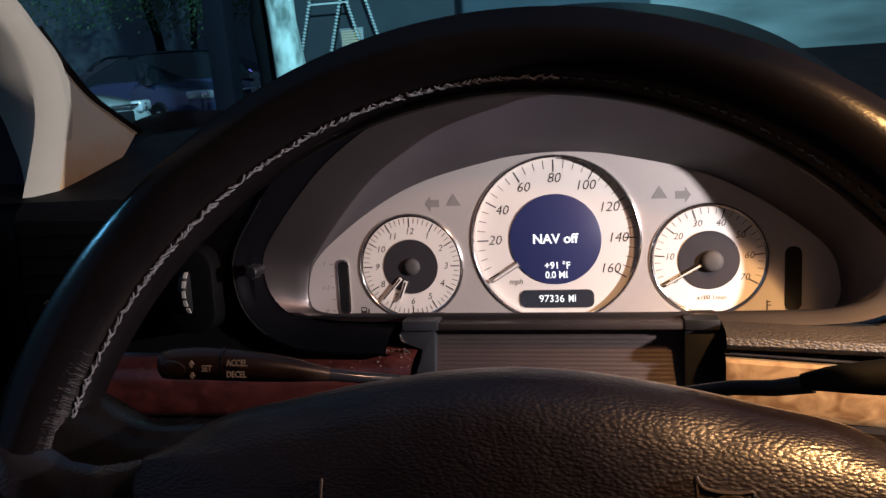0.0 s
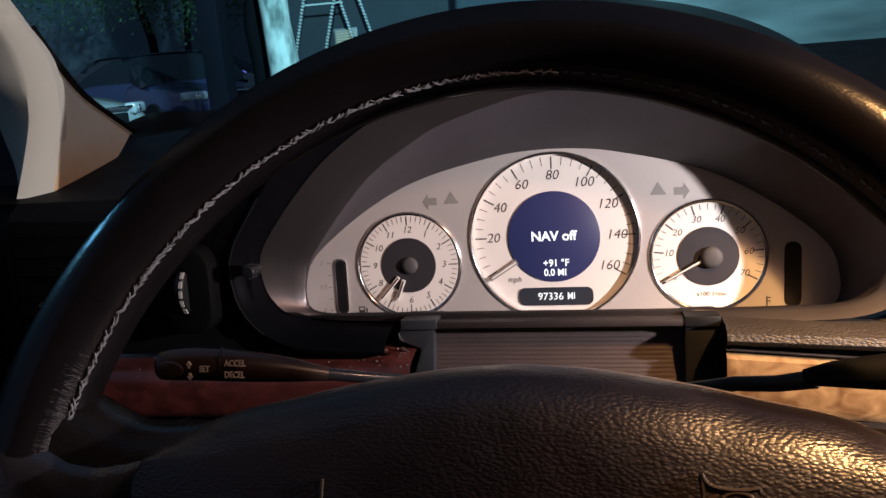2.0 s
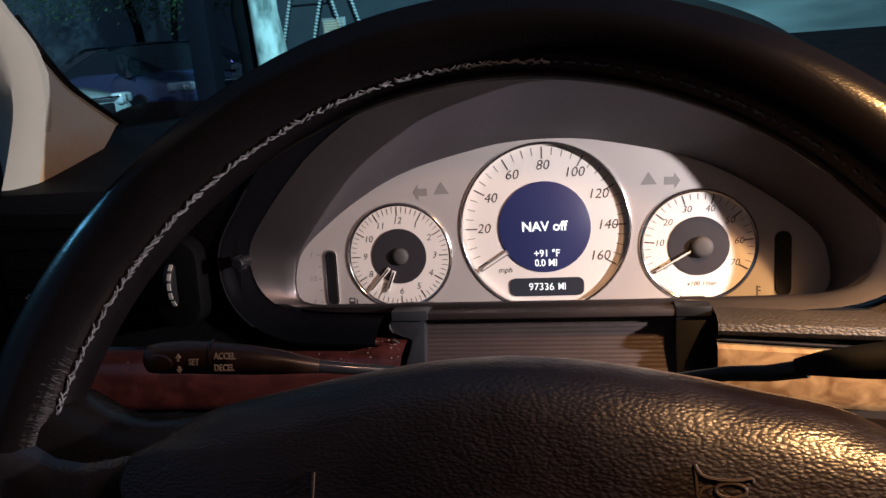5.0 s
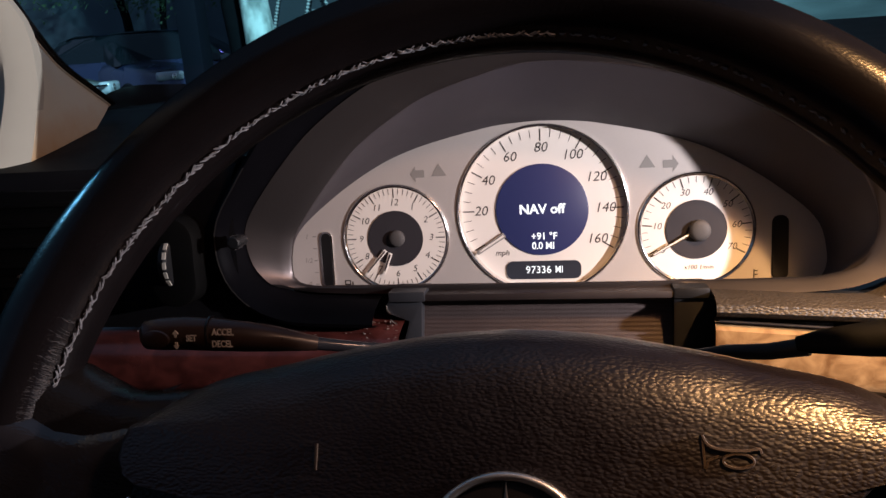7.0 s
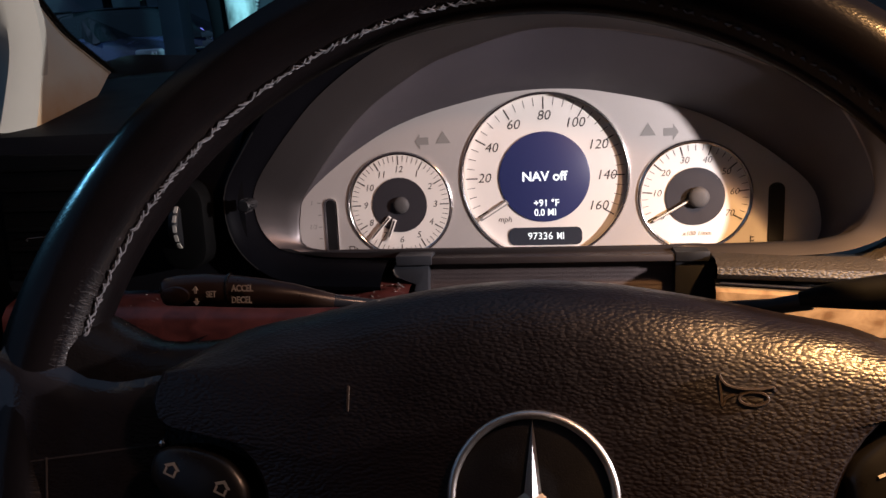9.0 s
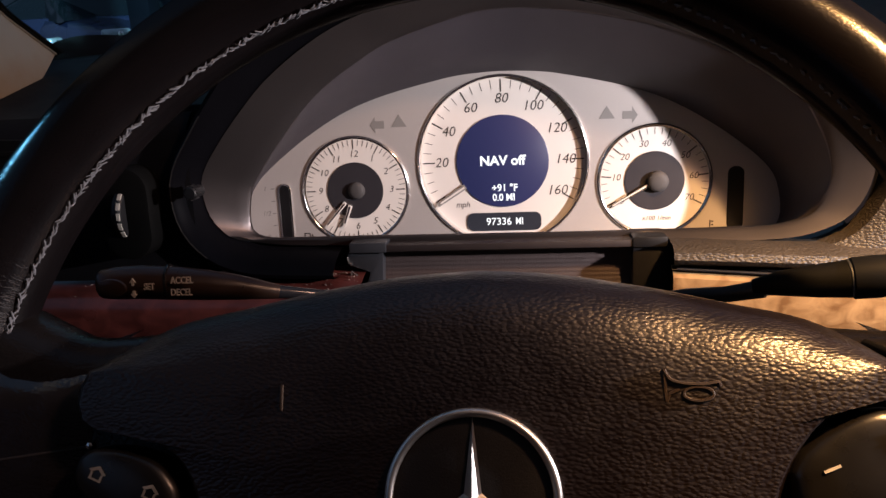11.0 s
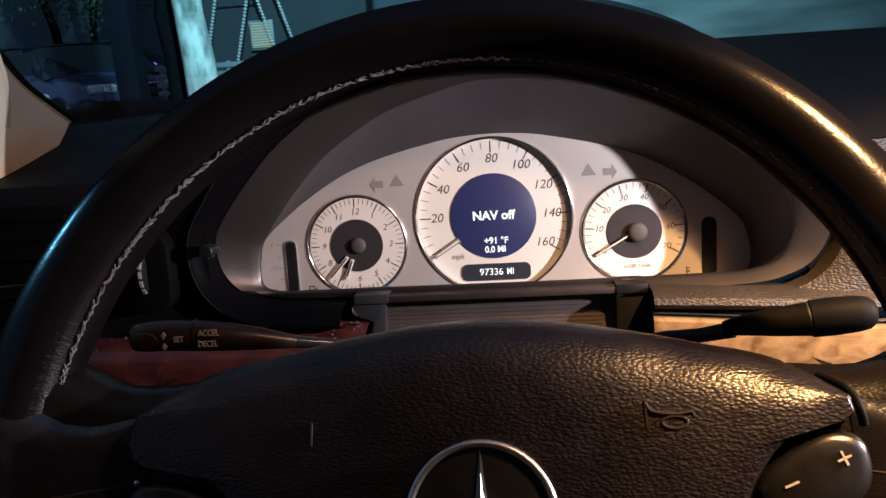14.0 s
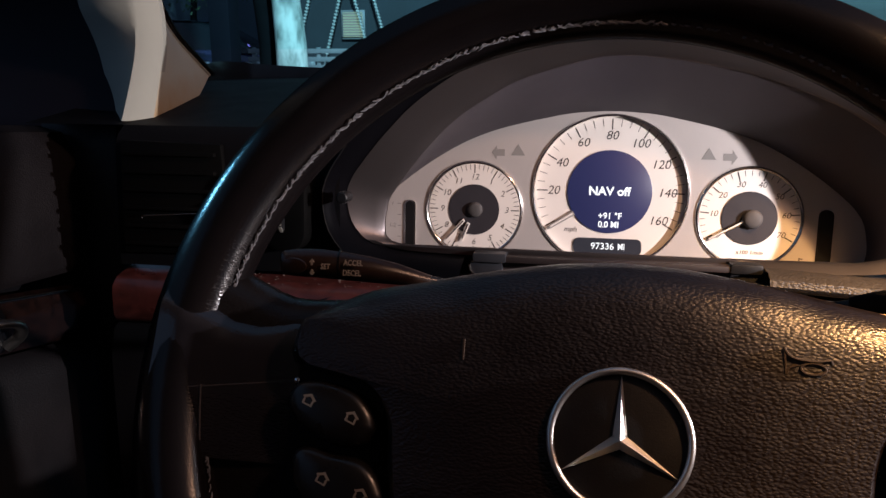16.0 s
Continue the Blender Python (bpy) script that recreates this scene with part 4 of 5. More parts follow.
for name, s, x0, x1, material, label in (("column_bracket", -1, -0.0972, -0.0730, GREY_PLASTIC, "blue-grey plastic bracket under the gauge ledge"), ("column_bracket", 1, 0.0818, 0.1030, BLACK, "black plastic block under the gauge ledge")):
    br = thing(name, ((x0 + x1) / 2, -0.066, -0.085), label, "bracket")
    part("cap", box(x0, x1, -0.0785, -0.050, -0.0472, -0.0405, 0.0012), material, br)
    if s < 0:
        part("post", prism([(-0.0985, -0.0474), (-0.0757, -0.0474), (-0.0776, -0.0880), (-0.0945, -0.0880), (-0.0905, -0.0780), (-0.0872, -0.0686), (-0.0850, -0.0606), (-0.0968, -0.0560), (-0.1000, -0.0515)], -0.0755, -0.052, 0.0008), material, br)
        part("post_edge", tube([(-0.0998, -0.0757, -0.0500), (-0.0990, -0.0760, -0.0535), (-0.0968, -0.0760, -0.0556)], 0.0008, 8), CHROME, br, "bright chrome corner")
        part("clip", tube([(-0.0905, -0.079, -0.0632), (-0.0960, -0.0795, -0.0588), (-0.0968, -0.0795, -0.0640), (-0.1002, -0.079, -0.0770), (-0.1010, -0.078, -0.0850)], [0.0008, 0.0011, 0.0010, 0.0009, 0.0008], 8), CHROME, br, "bent shiny metal clip")
        part("clip_plate", prism([(-0.0962, -0.0590), (-0.0900, -0.0636), (-0.0945, -0.0785), (-0.0965, -0.0850), (-0.1008, -0.0850), (-0.1000, -0.0770)], -0.0785, -0.0770, 0.0004), GREY_METAL, br, "small bright metal plate")
    else:
        part("post", box(0.0818, 0.1065, -0.076, -0.050, -0.0900, -0.0474, 0.002), material, br)

# ---- dashboard ----
dash = thing("dashboard", (0.3, 0.1, -0.3), "black dashboard with soft leather-grain padding", "dashboard", kind="structure")


def dash_top(x, y):
    far = 0.12 * max(0.0, y - 0.155) * max(0.0, min(1.0, (0.25 - x) / 0.45))
    return 0.052 + 0.20 * (y + 0.05) - far - 0.010 * max(0, (abs(x + 0.1) - 0.3)) ** 2


ys = np.linspace(-0.075, 0.155, 12)
part("left_top", loft([[(x, y, dash_top(x, y)) for x in np.linspace(-0.46, -0.165, 16)] for y in ys]), DARK_TRIM, dash, "matt black top pad by the door")
part("right_top", loft([[(x, y, dash_top(x, y)) for x in np.linspace(0.236, 1.12, 30)] for y in ys]), DARK_TRIM, dash, "matt black top pad")
part("dash_top", loft([[(x, y, dash_top(x, y)) for x in np.linspace(-0.46, 1.12, 60)] for y in np.linspace(0.155, 0.52, 18)]), DARK_TRIM, dash, "matt black top pad under the windscreen")
face = [(-0.075, 0.047), (-0.084, 0.040), (-0.088, 0.030), (-0.088, -0.050), (-0.086, -0.060)]
part("left_face", loft([[(x, y, z) for x in np.linspace(-0.372, -0.194, 16)] for y, z in face]), DARK_TRIM, dash, "matt black face by the door")
part("left_shoulder", box(-0.240, -0.187, -0.074, -0.066, 0.012, 0.052, 0.003), DARK_TRIM, dash)
# right hand padding that swells beside the gauges and runs under the ledge
rows = []
for k in range(13):
    z = -0.058 + 0.105 * k / 12
    rows.append([(x, -0.0895 + 0.024 * max(0, (z + 0.03)) / 0.07 + 0.006 * (1 - min(1, (k / 2) ** 2)), z) for x in np.linspace(0.250, 1.1, 40)])
part("right_pad", loft(rows), DASH_LEATHER, dash, "pebbled dark leather pad beside the gauges")
part("under_ledge_pad", loft([[(x, y, z - 0.05 * (x - 0.11)) for x in np.linspace(0.104, 0.32, 24)] for y, z in ((-0.060, -0.0440), (-0.074, -0.0430), (-0.088, -0.0440), (-0.0955, -0.0472), (-0.097, -0.0515), (-0.094, -0.0550), (-0.085, -0.0570))]),
     DASH_LEATHER, dash, "pebbled leather roll under the ledge")
foot = [q for q in OUT_N if q[0] > 0.13 and q[1] < 0.016]
part("corner_pad", loft([[(q[0], y, max(q[1], -0.053 - 0.05 * (q[0] - 0.11))) for q in grown(foot, g)] for y, g in ((-0.060, 0.0075), (-0.072, 0.0078), (-0.079, 0.0095), (-0.0835, 0.0160), (-0.0860, 0.0260), (-0.0880, 0.0450), (-0.0905, 0.0700))]), DASH_LEATHER, dash, "pebbled leather swelling beside the gauges")
part("trim_line", tube([(x, -0.0925, -0.0578 - 0.075 * (x - 0.106)) for x in np.linspace(0.106, 0.9, 16)], 0.0009, 8), GLOSS_BLACK, dash, "thin glossy line above the wood")
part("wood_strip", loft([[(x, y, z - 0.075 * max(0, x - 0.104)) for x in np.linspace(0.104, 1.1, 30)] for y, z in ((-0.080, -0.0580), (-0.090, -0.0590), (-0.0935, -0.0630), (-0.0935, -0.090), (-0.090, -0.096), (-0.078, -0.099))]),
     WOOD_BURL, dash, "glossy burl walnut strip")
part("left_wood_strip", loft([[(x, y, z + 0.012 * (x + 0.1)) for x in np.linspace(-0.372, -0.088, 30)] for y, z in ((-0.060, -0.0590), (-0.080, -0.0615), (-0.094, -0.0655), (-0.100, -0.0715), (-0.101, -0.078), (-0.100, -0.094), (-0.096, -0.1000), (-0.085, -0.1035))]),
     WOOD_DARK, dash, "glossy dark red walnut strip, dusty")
part("lower_panel", loft([[(x, y, z) for x in np.linspace(-0.372, 1.1, 30)] for y, z in ((-0.085, -0.100), (-0.100, -0.108), (-0.105, -0.130), (-0.095, -0.30), (-0.05, -0.5))]), DARK_TRIM, dash, "black lower panel")
part("centre_filler", loft([[(x, y, z) for x in np.linspace(-0.22, 0.24, 10)] for y, z in ((-0.050, -0.05), (-0.048, -0.12))]), BLACK, dash)
# dust on the ledge of the left strip
bm = bmesh.new()
rng = random.Random(9)
for _ in range(150):
    x, q = rng.uniform(-0.28, -0.090), rng.random()
    y, z = -0.074 - 0.022 * q, -0.0606 - 0.0062 * q * q
    bmesh.ops.create_icosphere(bm, subdivisions=1, radius=rng.uniform(0.0002, 0.00075), matrix=Matrix.Translation((x, y, z + 0.012 * (x + 0.1))) @ Matrix.Diagonal((1.3, 1.0, 0.5, 1)))
part("dust", bm, DUST, dash, "pale specks of dust on the walnut ledge", kind="stuff")
# steering column shroud
part("column_shroud", tube([(0, -0.055, -0.150), (0, -0.14, -0.140), (0, -0.22, -0.125), (0, -0.275, -0.105)], [0.055, 0.050, 0.046, 0.042], 28, squash=0.85), BLACK, None, "black plastic steering column shroud", category="column shroud")
# vent beside the door
vent = thing("air_vent", (-0.335, -0.088, -0.02), "black side air vent with thin bright line", "air vent")
part("frame", prism([(-0.366, 0.036), (-0.284, 0.034), (-0.278, -0.048), (-0.366, -0.050)], -0.0925, -0.086, 0.002), GRIP, vent)
for k in range(6):
    z = 0.026 - 0.0135 * k
    part("slat", box(-0.362, -0.288, -0.0965, -0.0905, z - 0.0014, z + 0.0014, 0.0005), GRIP, vent)
part("bright_line", tube(smooth_line([(-0.3465, -0.0972, -0.0222), (-0.3440, -0.0978, -0.0200), (-0.322, -0.0980, -0.0186), (-0.3010, -0.0978, -0.0172), (-0.2985, -0.0972, -0.0190)], 4), 0.0006, 8), CHROME, vent, "thin chrome line")
# lamp switch thumbwheel
sw = thing("dimmer_wheel", (-0.232, -0.105, -0.014), "black dimmer thumbwheel with white dashes", "switch")
part("surround", pill(-0.246, -0.214, -0.042, 0.016, -0.1075, -0.085, 0.015, 0.003), GRIP, sw)
part("wheel", lathe([(0.0165, -0.0035), (0.0180, -0.0020), (0.0180, 0.0020), (0.0165, 0.0035)], 36, (0, 0, 0)), BLACK, sw, m=GM @ Matrix.Translation((-0.231, -0.096, -0.0135)) @ Matrix.Rotation(radians(82), 4, "Z"))
for k in range(5):
    a = radians(-40 + 20 * k)
    part("dash_mark", box(-0.0011, 0.0011, -0.0004, 0.0004, -0.0022, 0.0022), WHITE_INK, sw, m=GM @ Matrix.Translation((-0.231, -0.096 - 0.0181 * math.cos(a), -0.0135 - 0.0181 * math.sin(a))) @ Matrix.Rotation(a, 4, "X"), smooth=False)

# ---- left side: pillar, door ----
front = smooth_line([(0.1045, 0.0965), (0.0715, 0.1108), (0.0349, 0.1281), (0.0037, 0.1534), (-0.0185, 0.1750), (-0.0390, 0.1949), (-0.18, 0.300), (-0.34, 0.405), (-0.44, 0.455)], 6)
# ridge between the front and the rear face, and the crease past which the trim rolls away to the door: (x, y, z)
ridge = smooth_line([(-0.365, -0.0455, 0.0500), (-0.365, -0.0345, 0.0790), (-0.365, -0.0255, 0.1130), (-0.366, -0.0300, 0.1500), (-0.370, -0.0500, 0.1760), (-0.370, -0.0720, 0.1960), (-0.360, -0.213, 0.300), (-0.350, -0.373, 0.405), (-0.345, -0.470, 0.455)], 6)
crease = smooth_line([(-0.381, -0.0640, 0.0500), (-0.381, -0.0510, 0.0780), (-0.381, -0.0400, 0.1100), (-0.381, -0.0425, 0.1420), (-0.381, -0.0575, 0.1685), (-0.381, -0.0860, 0.1905), (-0.378, -0.240, 0.290), (-0.368, -0.395, 0.395), (-0.362, -0.487, 0.450)], 6)
rows = []
for (fy, fz), r, b in zip(front, ridge, crease):
    f, r, b = Vector((-0.390, fy, fz)), Vector(r), Vector(b)
    row = []
    for k in range(9):
        q = k / 8
        p = f.lerp(r, q)
        p.x += 0.0025 * math.sin(math.pi * q)
        p.z -= 0.014 * math.sin(math.pi * q) * max(0.0, 1 - max(0, fz - 0.0965) / 0.03)
        row.append(p)
    for k in range(1, 9):
        q = k / 8
        p = r.lerp(b, q)
        p.y -= 0.0016 * math.sin(math.pi * q)
        row.append(p)
    open_side = max(0.0, min(1.0, (b.z - 0.055) / 0.085))
    for k in range(1, 13):
        u = k / 12
        row.append(b + Vector((-0.055 * u, (0.070 * u) * (1 - open_side) + (-0.006 * u + 0.018 * u * u) * open_side, 0)))
    rows.append(row)
pillar = thing("pillar_trim", (-0.39, 0.0, 0.05), "pale beige trim of the windscreen pillar, warm light painted at its foot", "pillar trim", kind="structure")
for name, rr, material, label in (("rear_face", [r[8:] for r in rows], BEIGE, "pale beige vinyl rolling away to the door"), ("front_face", [r[:9] for r in rows], TAN, "beige vinyl with warm light painted tan at its foot")):
    bm = loft(rr)
    solid = bmesh.ops.extrude_face_region(bm, geom=bm.faces[:])
    bmesh.ops.translate(bm, verts=[v for v in solid["geom"] if isinstance(v, bmesh.types.BMVert)], vec=(-0.002, 0.010, 0) if name == "rear_face" else (-0.010, -0.004, 0))
    part(name, bm, material, pillar, label)
part("edge_piping", tube([r[0] + Vector((0.0006, 0.0, 0.0)) for r in rows], 0.0010, 8), BEIGE, pillar, "thin pale front edge")

# Far wider than a frame: a black sheet that darkens the side window.
part("door_frame", loft([[Vector(b) + Vector((-0.010 - 0.24 * q, 0.036 + 0.05 * q, 0)) for b in [(-0.381, -0.066, 0.020)] + crease[:34]] for q in (0.0, 0.25, 0.5, 0.75, 1.0)]), SEAL, None, "black door frame and seal, widened to keep the side window dark", category="door frame", kind="structure")
door = thing("car_door", (-0.43, -0.5, -0.5), "dark car door with walnut strip and leather panels", "car door")
part("upper_panel", loft([[(x, y, z) for y in np.linspace(-1.2, -0.045, 30)] for x, z in ((-0.470, 0.045), (-0.448, 0.040), (-0.438, 0.025), (-0.432, -0.02), (-0.430, -0.066), (-0.436, -0.074))]), DOOR_LEATHER, door, "grained dark upper panel")
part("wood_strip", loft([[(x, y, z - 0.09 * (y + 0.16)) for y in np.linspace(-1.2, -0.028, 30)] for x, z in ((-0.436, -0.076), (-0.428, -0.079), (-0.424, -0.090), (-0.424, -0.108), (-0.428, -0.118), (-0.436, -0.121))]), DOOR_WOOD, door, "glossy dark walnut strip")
part("bright_line", tube([(-0.4255, y, -0.0785 - 0.09 * (y + 0.16)) for y in np.linspace(-1.2, -0.05, 12)], 0.0012, 8), CHROME, door, "thin chrome line")
part("lower_panel", loft([[(x, y, z - 0.09 * (y + 0.16)) for y in np.linspace(-1.2, -0.030, 30)] for x, z in ((-0.436, -0.122), (-0.428, -0.127), (-0.420, -0.14), (-0.418, -0.24), (-0.42, -0.5))]), DOOR_LEATHER, door, "grained dark lower panel")
handle = part("door_handle", tube(smooth_line([(-0.424, -0.222, -0.094), (-0.412, -0.205, -0.090), (-0.405, -0.180, -0.088), (-0.406, -0.160, -0.094), (-0.413, -0.152, -0.104), (-0.422, -0.156, -0.112)], 5), 0.0045, 14, squash=0.7), GREY_METAL, door, "dull bright inner door handle")
part("handle_cup", lathe([(0.022, 0.0), (0.020, -0.004), (0.0, -0.006)], 24, (0, 0, 0)), GLOSS_BLACK, handle, m=GM @ Matrix.Translation((-0.426, -0.172, -0.098)) @ Matrix.Rotation(radians(90), 4, "Z"))
part("door_jamb", box(-0.47, -0.40, -0.042, -0.026, -0.5, 0.048, 0.004), BLACK, None, "black rubber door seal and jamb", category="door seal", kind="structure")

# ---- car body around ----
part("roof_lining", box(-0.50, 1.22, -2.3, -0.42, 0.455, 0.48, 0.004), ROOF, None, "charcoal fabric roof lining", category="roof", kind="structure")
part("rear_bulkhead", box(-0.50, 1.22, -2.32, -2.28, -0.5, 0.48), DARK_TRIM, None, "dark rear end of the cabin", category="wall", kind="structure")
part("cabin_floor", box(-0.50, 1.22, -2.3, 0.3, -0.56, -0.52), DARK_TRIM, None, "dark cabin floor", category="floor", kind="structure")
part("left_roof_rail", box(-0.50, -0.44, -2.3, -0.40, 0.40, 0.46), ROOF, None, "charcoal roof rail", category="wall", kind="structure")
part("left_rear_side", box(-0.50, -0.46, -2.3, -1.1, -0.5, 0.46), DARK_TRIM, None, "dark side of the cabin behind the front door", category="wall", kind="structure")
part("left_door_skin", box(-0.52, -0.475, -1.3, 0.05, -0.5, 0.045), DARK_TRIM, None, "dark outer skin of the door", category="wall", kind="structure")
part("right_door", box(1.10, 1.14, -2.3, 0.2, -0.5, 0.055), DARK_TRIM, None, "dark passenger side doors", category="wall", kind="structure")
part("right_roof_rail", box(1.06, 1.14, -2.3, 0.2, 0.40, 0.46), ROOF, None, "charcoal roof rail", category="wall", kind="structure")
part("right_rear_side", box(1.08, 1.14, -2.3, -1.20, -0.5, 0.46), DARK_TRIM, None, "dark centre pillar and rear side", category="wall", kind="structure")
part("right_pillar", tube([(1.06, 0.12, 0.06), (1.02, -0.10, 0.22), (0.98, -0.44, 0.455)], 0.035, 10), ROOF, None, "charcoal pillar trim on the passenger side", category="pillar", kind="structure")
ws = part("windscreen", loft([[(x, y, z) for x in np.linspace(-0.60, 1.2, 20)] for y, z in ((0.52, 0.162), (0.30, 0.240), (0.0, 0.345), (-0.42, 0.470))]), GLASS, None, "slightly dirty green-tinted windscreen", category="windscreen", kind="structure")
ws.visible_shadow = False
# black printed border of the screen along the pillar and the dash, with its toothed edge
edge = [Vector((-0.392, y, z)) for y, z in front[:26]]
border = thing("screen_border", (-0.41, 0.1, 0.1), "black printed border of the windscreen with a toothed edge", "screen border", kind="structure")
outer = [e + Vector((-0.006, 0.004, -0.004)) for e in edge]
inner = [e + Vector((0.0045, 0.006, 0.0012)) for e in edge]
part("band", loft([outer, inner]), GLOSS_BLACK, border)
corner = smooth_line([(-0.412, 0.118, 0.100), (-0.425, 0.150, 0.1060), (-0.440, 0.200, 0.1150), (-0.450, 0.270, 0.1235), (-0.430, 0.36, 0.1265), (-0.35, 0.46, 0.130), (-0.1, 0.49, 0.134), (0.3, 0.505, 0.160), (1.1, 0.50, 0.160)], 6)
part("lower_band", loft([[(x, y, z - 0.05) for x, y, z in corner], corner]), GLOSS_BLACK, border)
for e, f in zip(inner, inner[1:]):
    for q in range(5):
        p = e.lerp(f, q / 5)
        part("tooth", box(p.x - 0.0006, p.x + 0.0016, p.y - 0.0008, p.y + 0.0008, p.z - 0.0006, p.z + 0.0008), GLOSS_BLACK, border, smooth=False)

# ---- outside ----
ASPHALT = mat("asphalt", (0.05, 0.05, 0.052), 0.8, vary=0.3, scale=3, bump=0.4, bump_scale=60)
BARK = mat("pale_bark", (0.42, 0.43, 0.40), 0.85, vary=0.45, scale=5, bump=0.6, bump_scale=25)
patchy(BARK, (0.10, 0.12, 0.11), (0.50, 0.52, 0.49), 3.0, (1.6, 1.6, 0.7), 0.0, 0.36, 0.56)
DARK_BARK = mat("dark_bark", (0.004, 0.004, 0.005), 0.9, spec=0.03, vary=0.3, scale=6, bump=0.5, bump_scale=25)
LEAF = mat("leaf", (0.040, 0.080, 0.032), 0.6, vary=0.4, scale=3)
CAR_BLUE = mat("dark_blue_car_paint", (0.030, 0.040, 0.10), 0.25, 0.2, vary=0.1, scale=2, coat=1.0)
CAR_WHITE = mat("white_car_paint", (0.24, 0.27, 0.27), 0.3, vary=0.05, scale=2, coat=1.0)
CAR_GLASS = mat("dark_car_glass", (0.01, 0.015, 0.02), 0.08, vary=0.1)
STUCCO = mat("streaked_stucco", (0.14, 0.15, 0.15), 0.9, vary=0.35, scale=2.2, bump=0.8, bump_scale=14)
patchy(STUCCO, (0.065, 0.072, 0.075), (0.19, 0.20, 0.20), 1.1, (0.5, 1.0, 2.6), radians(-32), 0.36, 0.68)
METAL_GREY = mat("painted_steel", (0.25, 0.26, 0.28), 0.5, 0.3, vary=0.2, scale=6)
LAMP_WHITE = glow("lamp_glass", (0.8, 1.0, 0.95), 6.0)
LAMP_BLUE = glow("blue_lamp_glass", (0.25, 0.25, 1.0), 6.0)
WINDOW_GLOW = glow("lit_window", (0.75, 1.0, 0.75), 0.45)

HEADLIGHT = mat("headlight_plastic", (0.50, 0.56, 0.60), 0.15, 0.3, vary=0.3, scale=12, coat=0.6)
part("ground", prism([(-60, -40), (60, -40), (60, 80), (-60, 80)], -0.05, 0.0, axis="z"), ASPHALT, None, "dark asphalt yard", m=ID, category="ground", kind="structure")


# ---- parked cars ----
def car(place, yaw, paint, label, length=4.6):
    m = Matrix.Translation(place) @ Matrix.Rotation(radians(yaw), 4, "Z")
    c = thing("parked_car", (0, 0, 0), label, "car", m)
    # stations from nose to tail: x, half width, belt height, sill
    st = [(0.0, 0.60, 0.62, 0.34), (-0.06, 0.72, 0.70, 0.28), (-0.25, 0.82, 0.78, 0.24), (-0.7, 0.88, 0.86, 0.22), (-1.25, 0.90, 0.94, 0.22), (-2.2, 0.91, 0.98, 0.22), (-3.2, 0.90, 1.00, 0.22), (-4.1, 0.86, 1.00, 0.26), (-4.5, 0.78, 0.92, 0.32), (-4.6, 0.66, 0.80, 0.40)]
    rows = []
    for x, w, h, s in st:
        rows.append([(x * length / 4.6, w * q, s + (h - s) * r) for q, r in ((-0.86, 0.0), (-0.98, 0.18), (-1.0, 0.5), (-0.97, 0.82), (-0.86, 0.97), (-0.45, 1.04), (0, 1.06), (0.45, 1.04), (0.86, 0.97), (0.97, 0.82), (1.0, 0.5), (0.98, 0.18), (0.86, 0.0))])
    body = part("body", loft(rows, True, True), paint, c, m=m)
    rows = []
    for x, w, h in ((-1.15, 0.80, 0.93), (-1.45, 0.74, 1.12), (-1.85, 0.66, 1.36), (-2.2, 0.63, 1.44), (-3.0, 0.63, 1.45), (-3.55, 0.66, 1.36), (-4.05, 0.74, 1.12), (-4.25, 0.78, 0.99)):
        rows.append([(x, -w - 0.06, 0.90), (x, -w, 0.90 + (h - 0.90) * 0.8), (x, -w * 0.85, h), (x, 0, h + 0.02), (x, w * 0.85, h), (x, w, 0.90 + (h - 0.90) * 0.8), (x, w + 0.06, 0.90)])
    part("cabin_glass", loft(rows), CAR_GLASS, c, "dark windows", m=m)
    part("roof", loft([[(x, y, 1.475 - 0.05 * (y / 0.6) ** 2 - 0.03 * abs(x + 2.6) ** 2) for y in np.linspace(-0.58, 0.58, 9)] for x in np.linspace(-3.4, -1.95, 9)]), paint, c, m=m)
    for s in (-1, 1):
        lampm = m @ Matrix.Translation((-0.10, s * 0.62, 0.72)) @ Matrix.Rotation(radians(s * 28), 4, "Z")
        hl = part("headlight", bevel(box(-0.09, 0.06, -0.21, 0.21, -0.075, 0.065), 0.05, 3), HEADLIGHT, c, "clear headlight", m=lampm)
        part("lens", turned([(0.045, 0), (0.045, 0.012), (0.02, 0.02)], 16), CHROME, hl, m=lampm @ Matrix.Translation((0.055, -s * 0.06, -0.01)) @ Matrix.Rotation(radians(90), 4, "Y"))
        for x in (-0.92, -3.75):
            wm = m @ Matrix.Translation((x, s * 0.80, 0.32))
            tyre = part("wheel", lathe([(0.20, -0.10), (0.30, -0.11), (0.32, -0.08), (0.32, 0.08), (0.30, 0.11), (0.20, 0.10)], 28), BLACK, c, m=wm)
            part("rim", lathe([(0.20, -0.09), (0.17, -0.10), (0.05, -0.105)], 20), METAL_GREY, tyre, m=wm @ Matrix.Diagonal((1, -s, 1, 1)))
    part("grille", bevel(box(-0.02, 0.05, -0.34, 0.34, 0.52, 0.68), 0.02), GLOSS_BLACK, c, m=m)
    part("bright_strip", box(-0.05, 0.03, -0.45, 0.45, 0.735, 0.755, 0.005), CHROME, c, "thin bright strip", m=m)
    return c


car(Vector((-5.75, 11.75, 0.0)), -30, CAR_BLUE, "dark blue saloon car parked under trees")
car(Vector((-5.55, 7.90, 0.0)), -14, CAR_WHITE, "white saloon car, its nose catching the light")
car(Vector((-4.6, 13.2, 0.0)), 8, CAR_BLUE, "dark saloon car parked farther back")

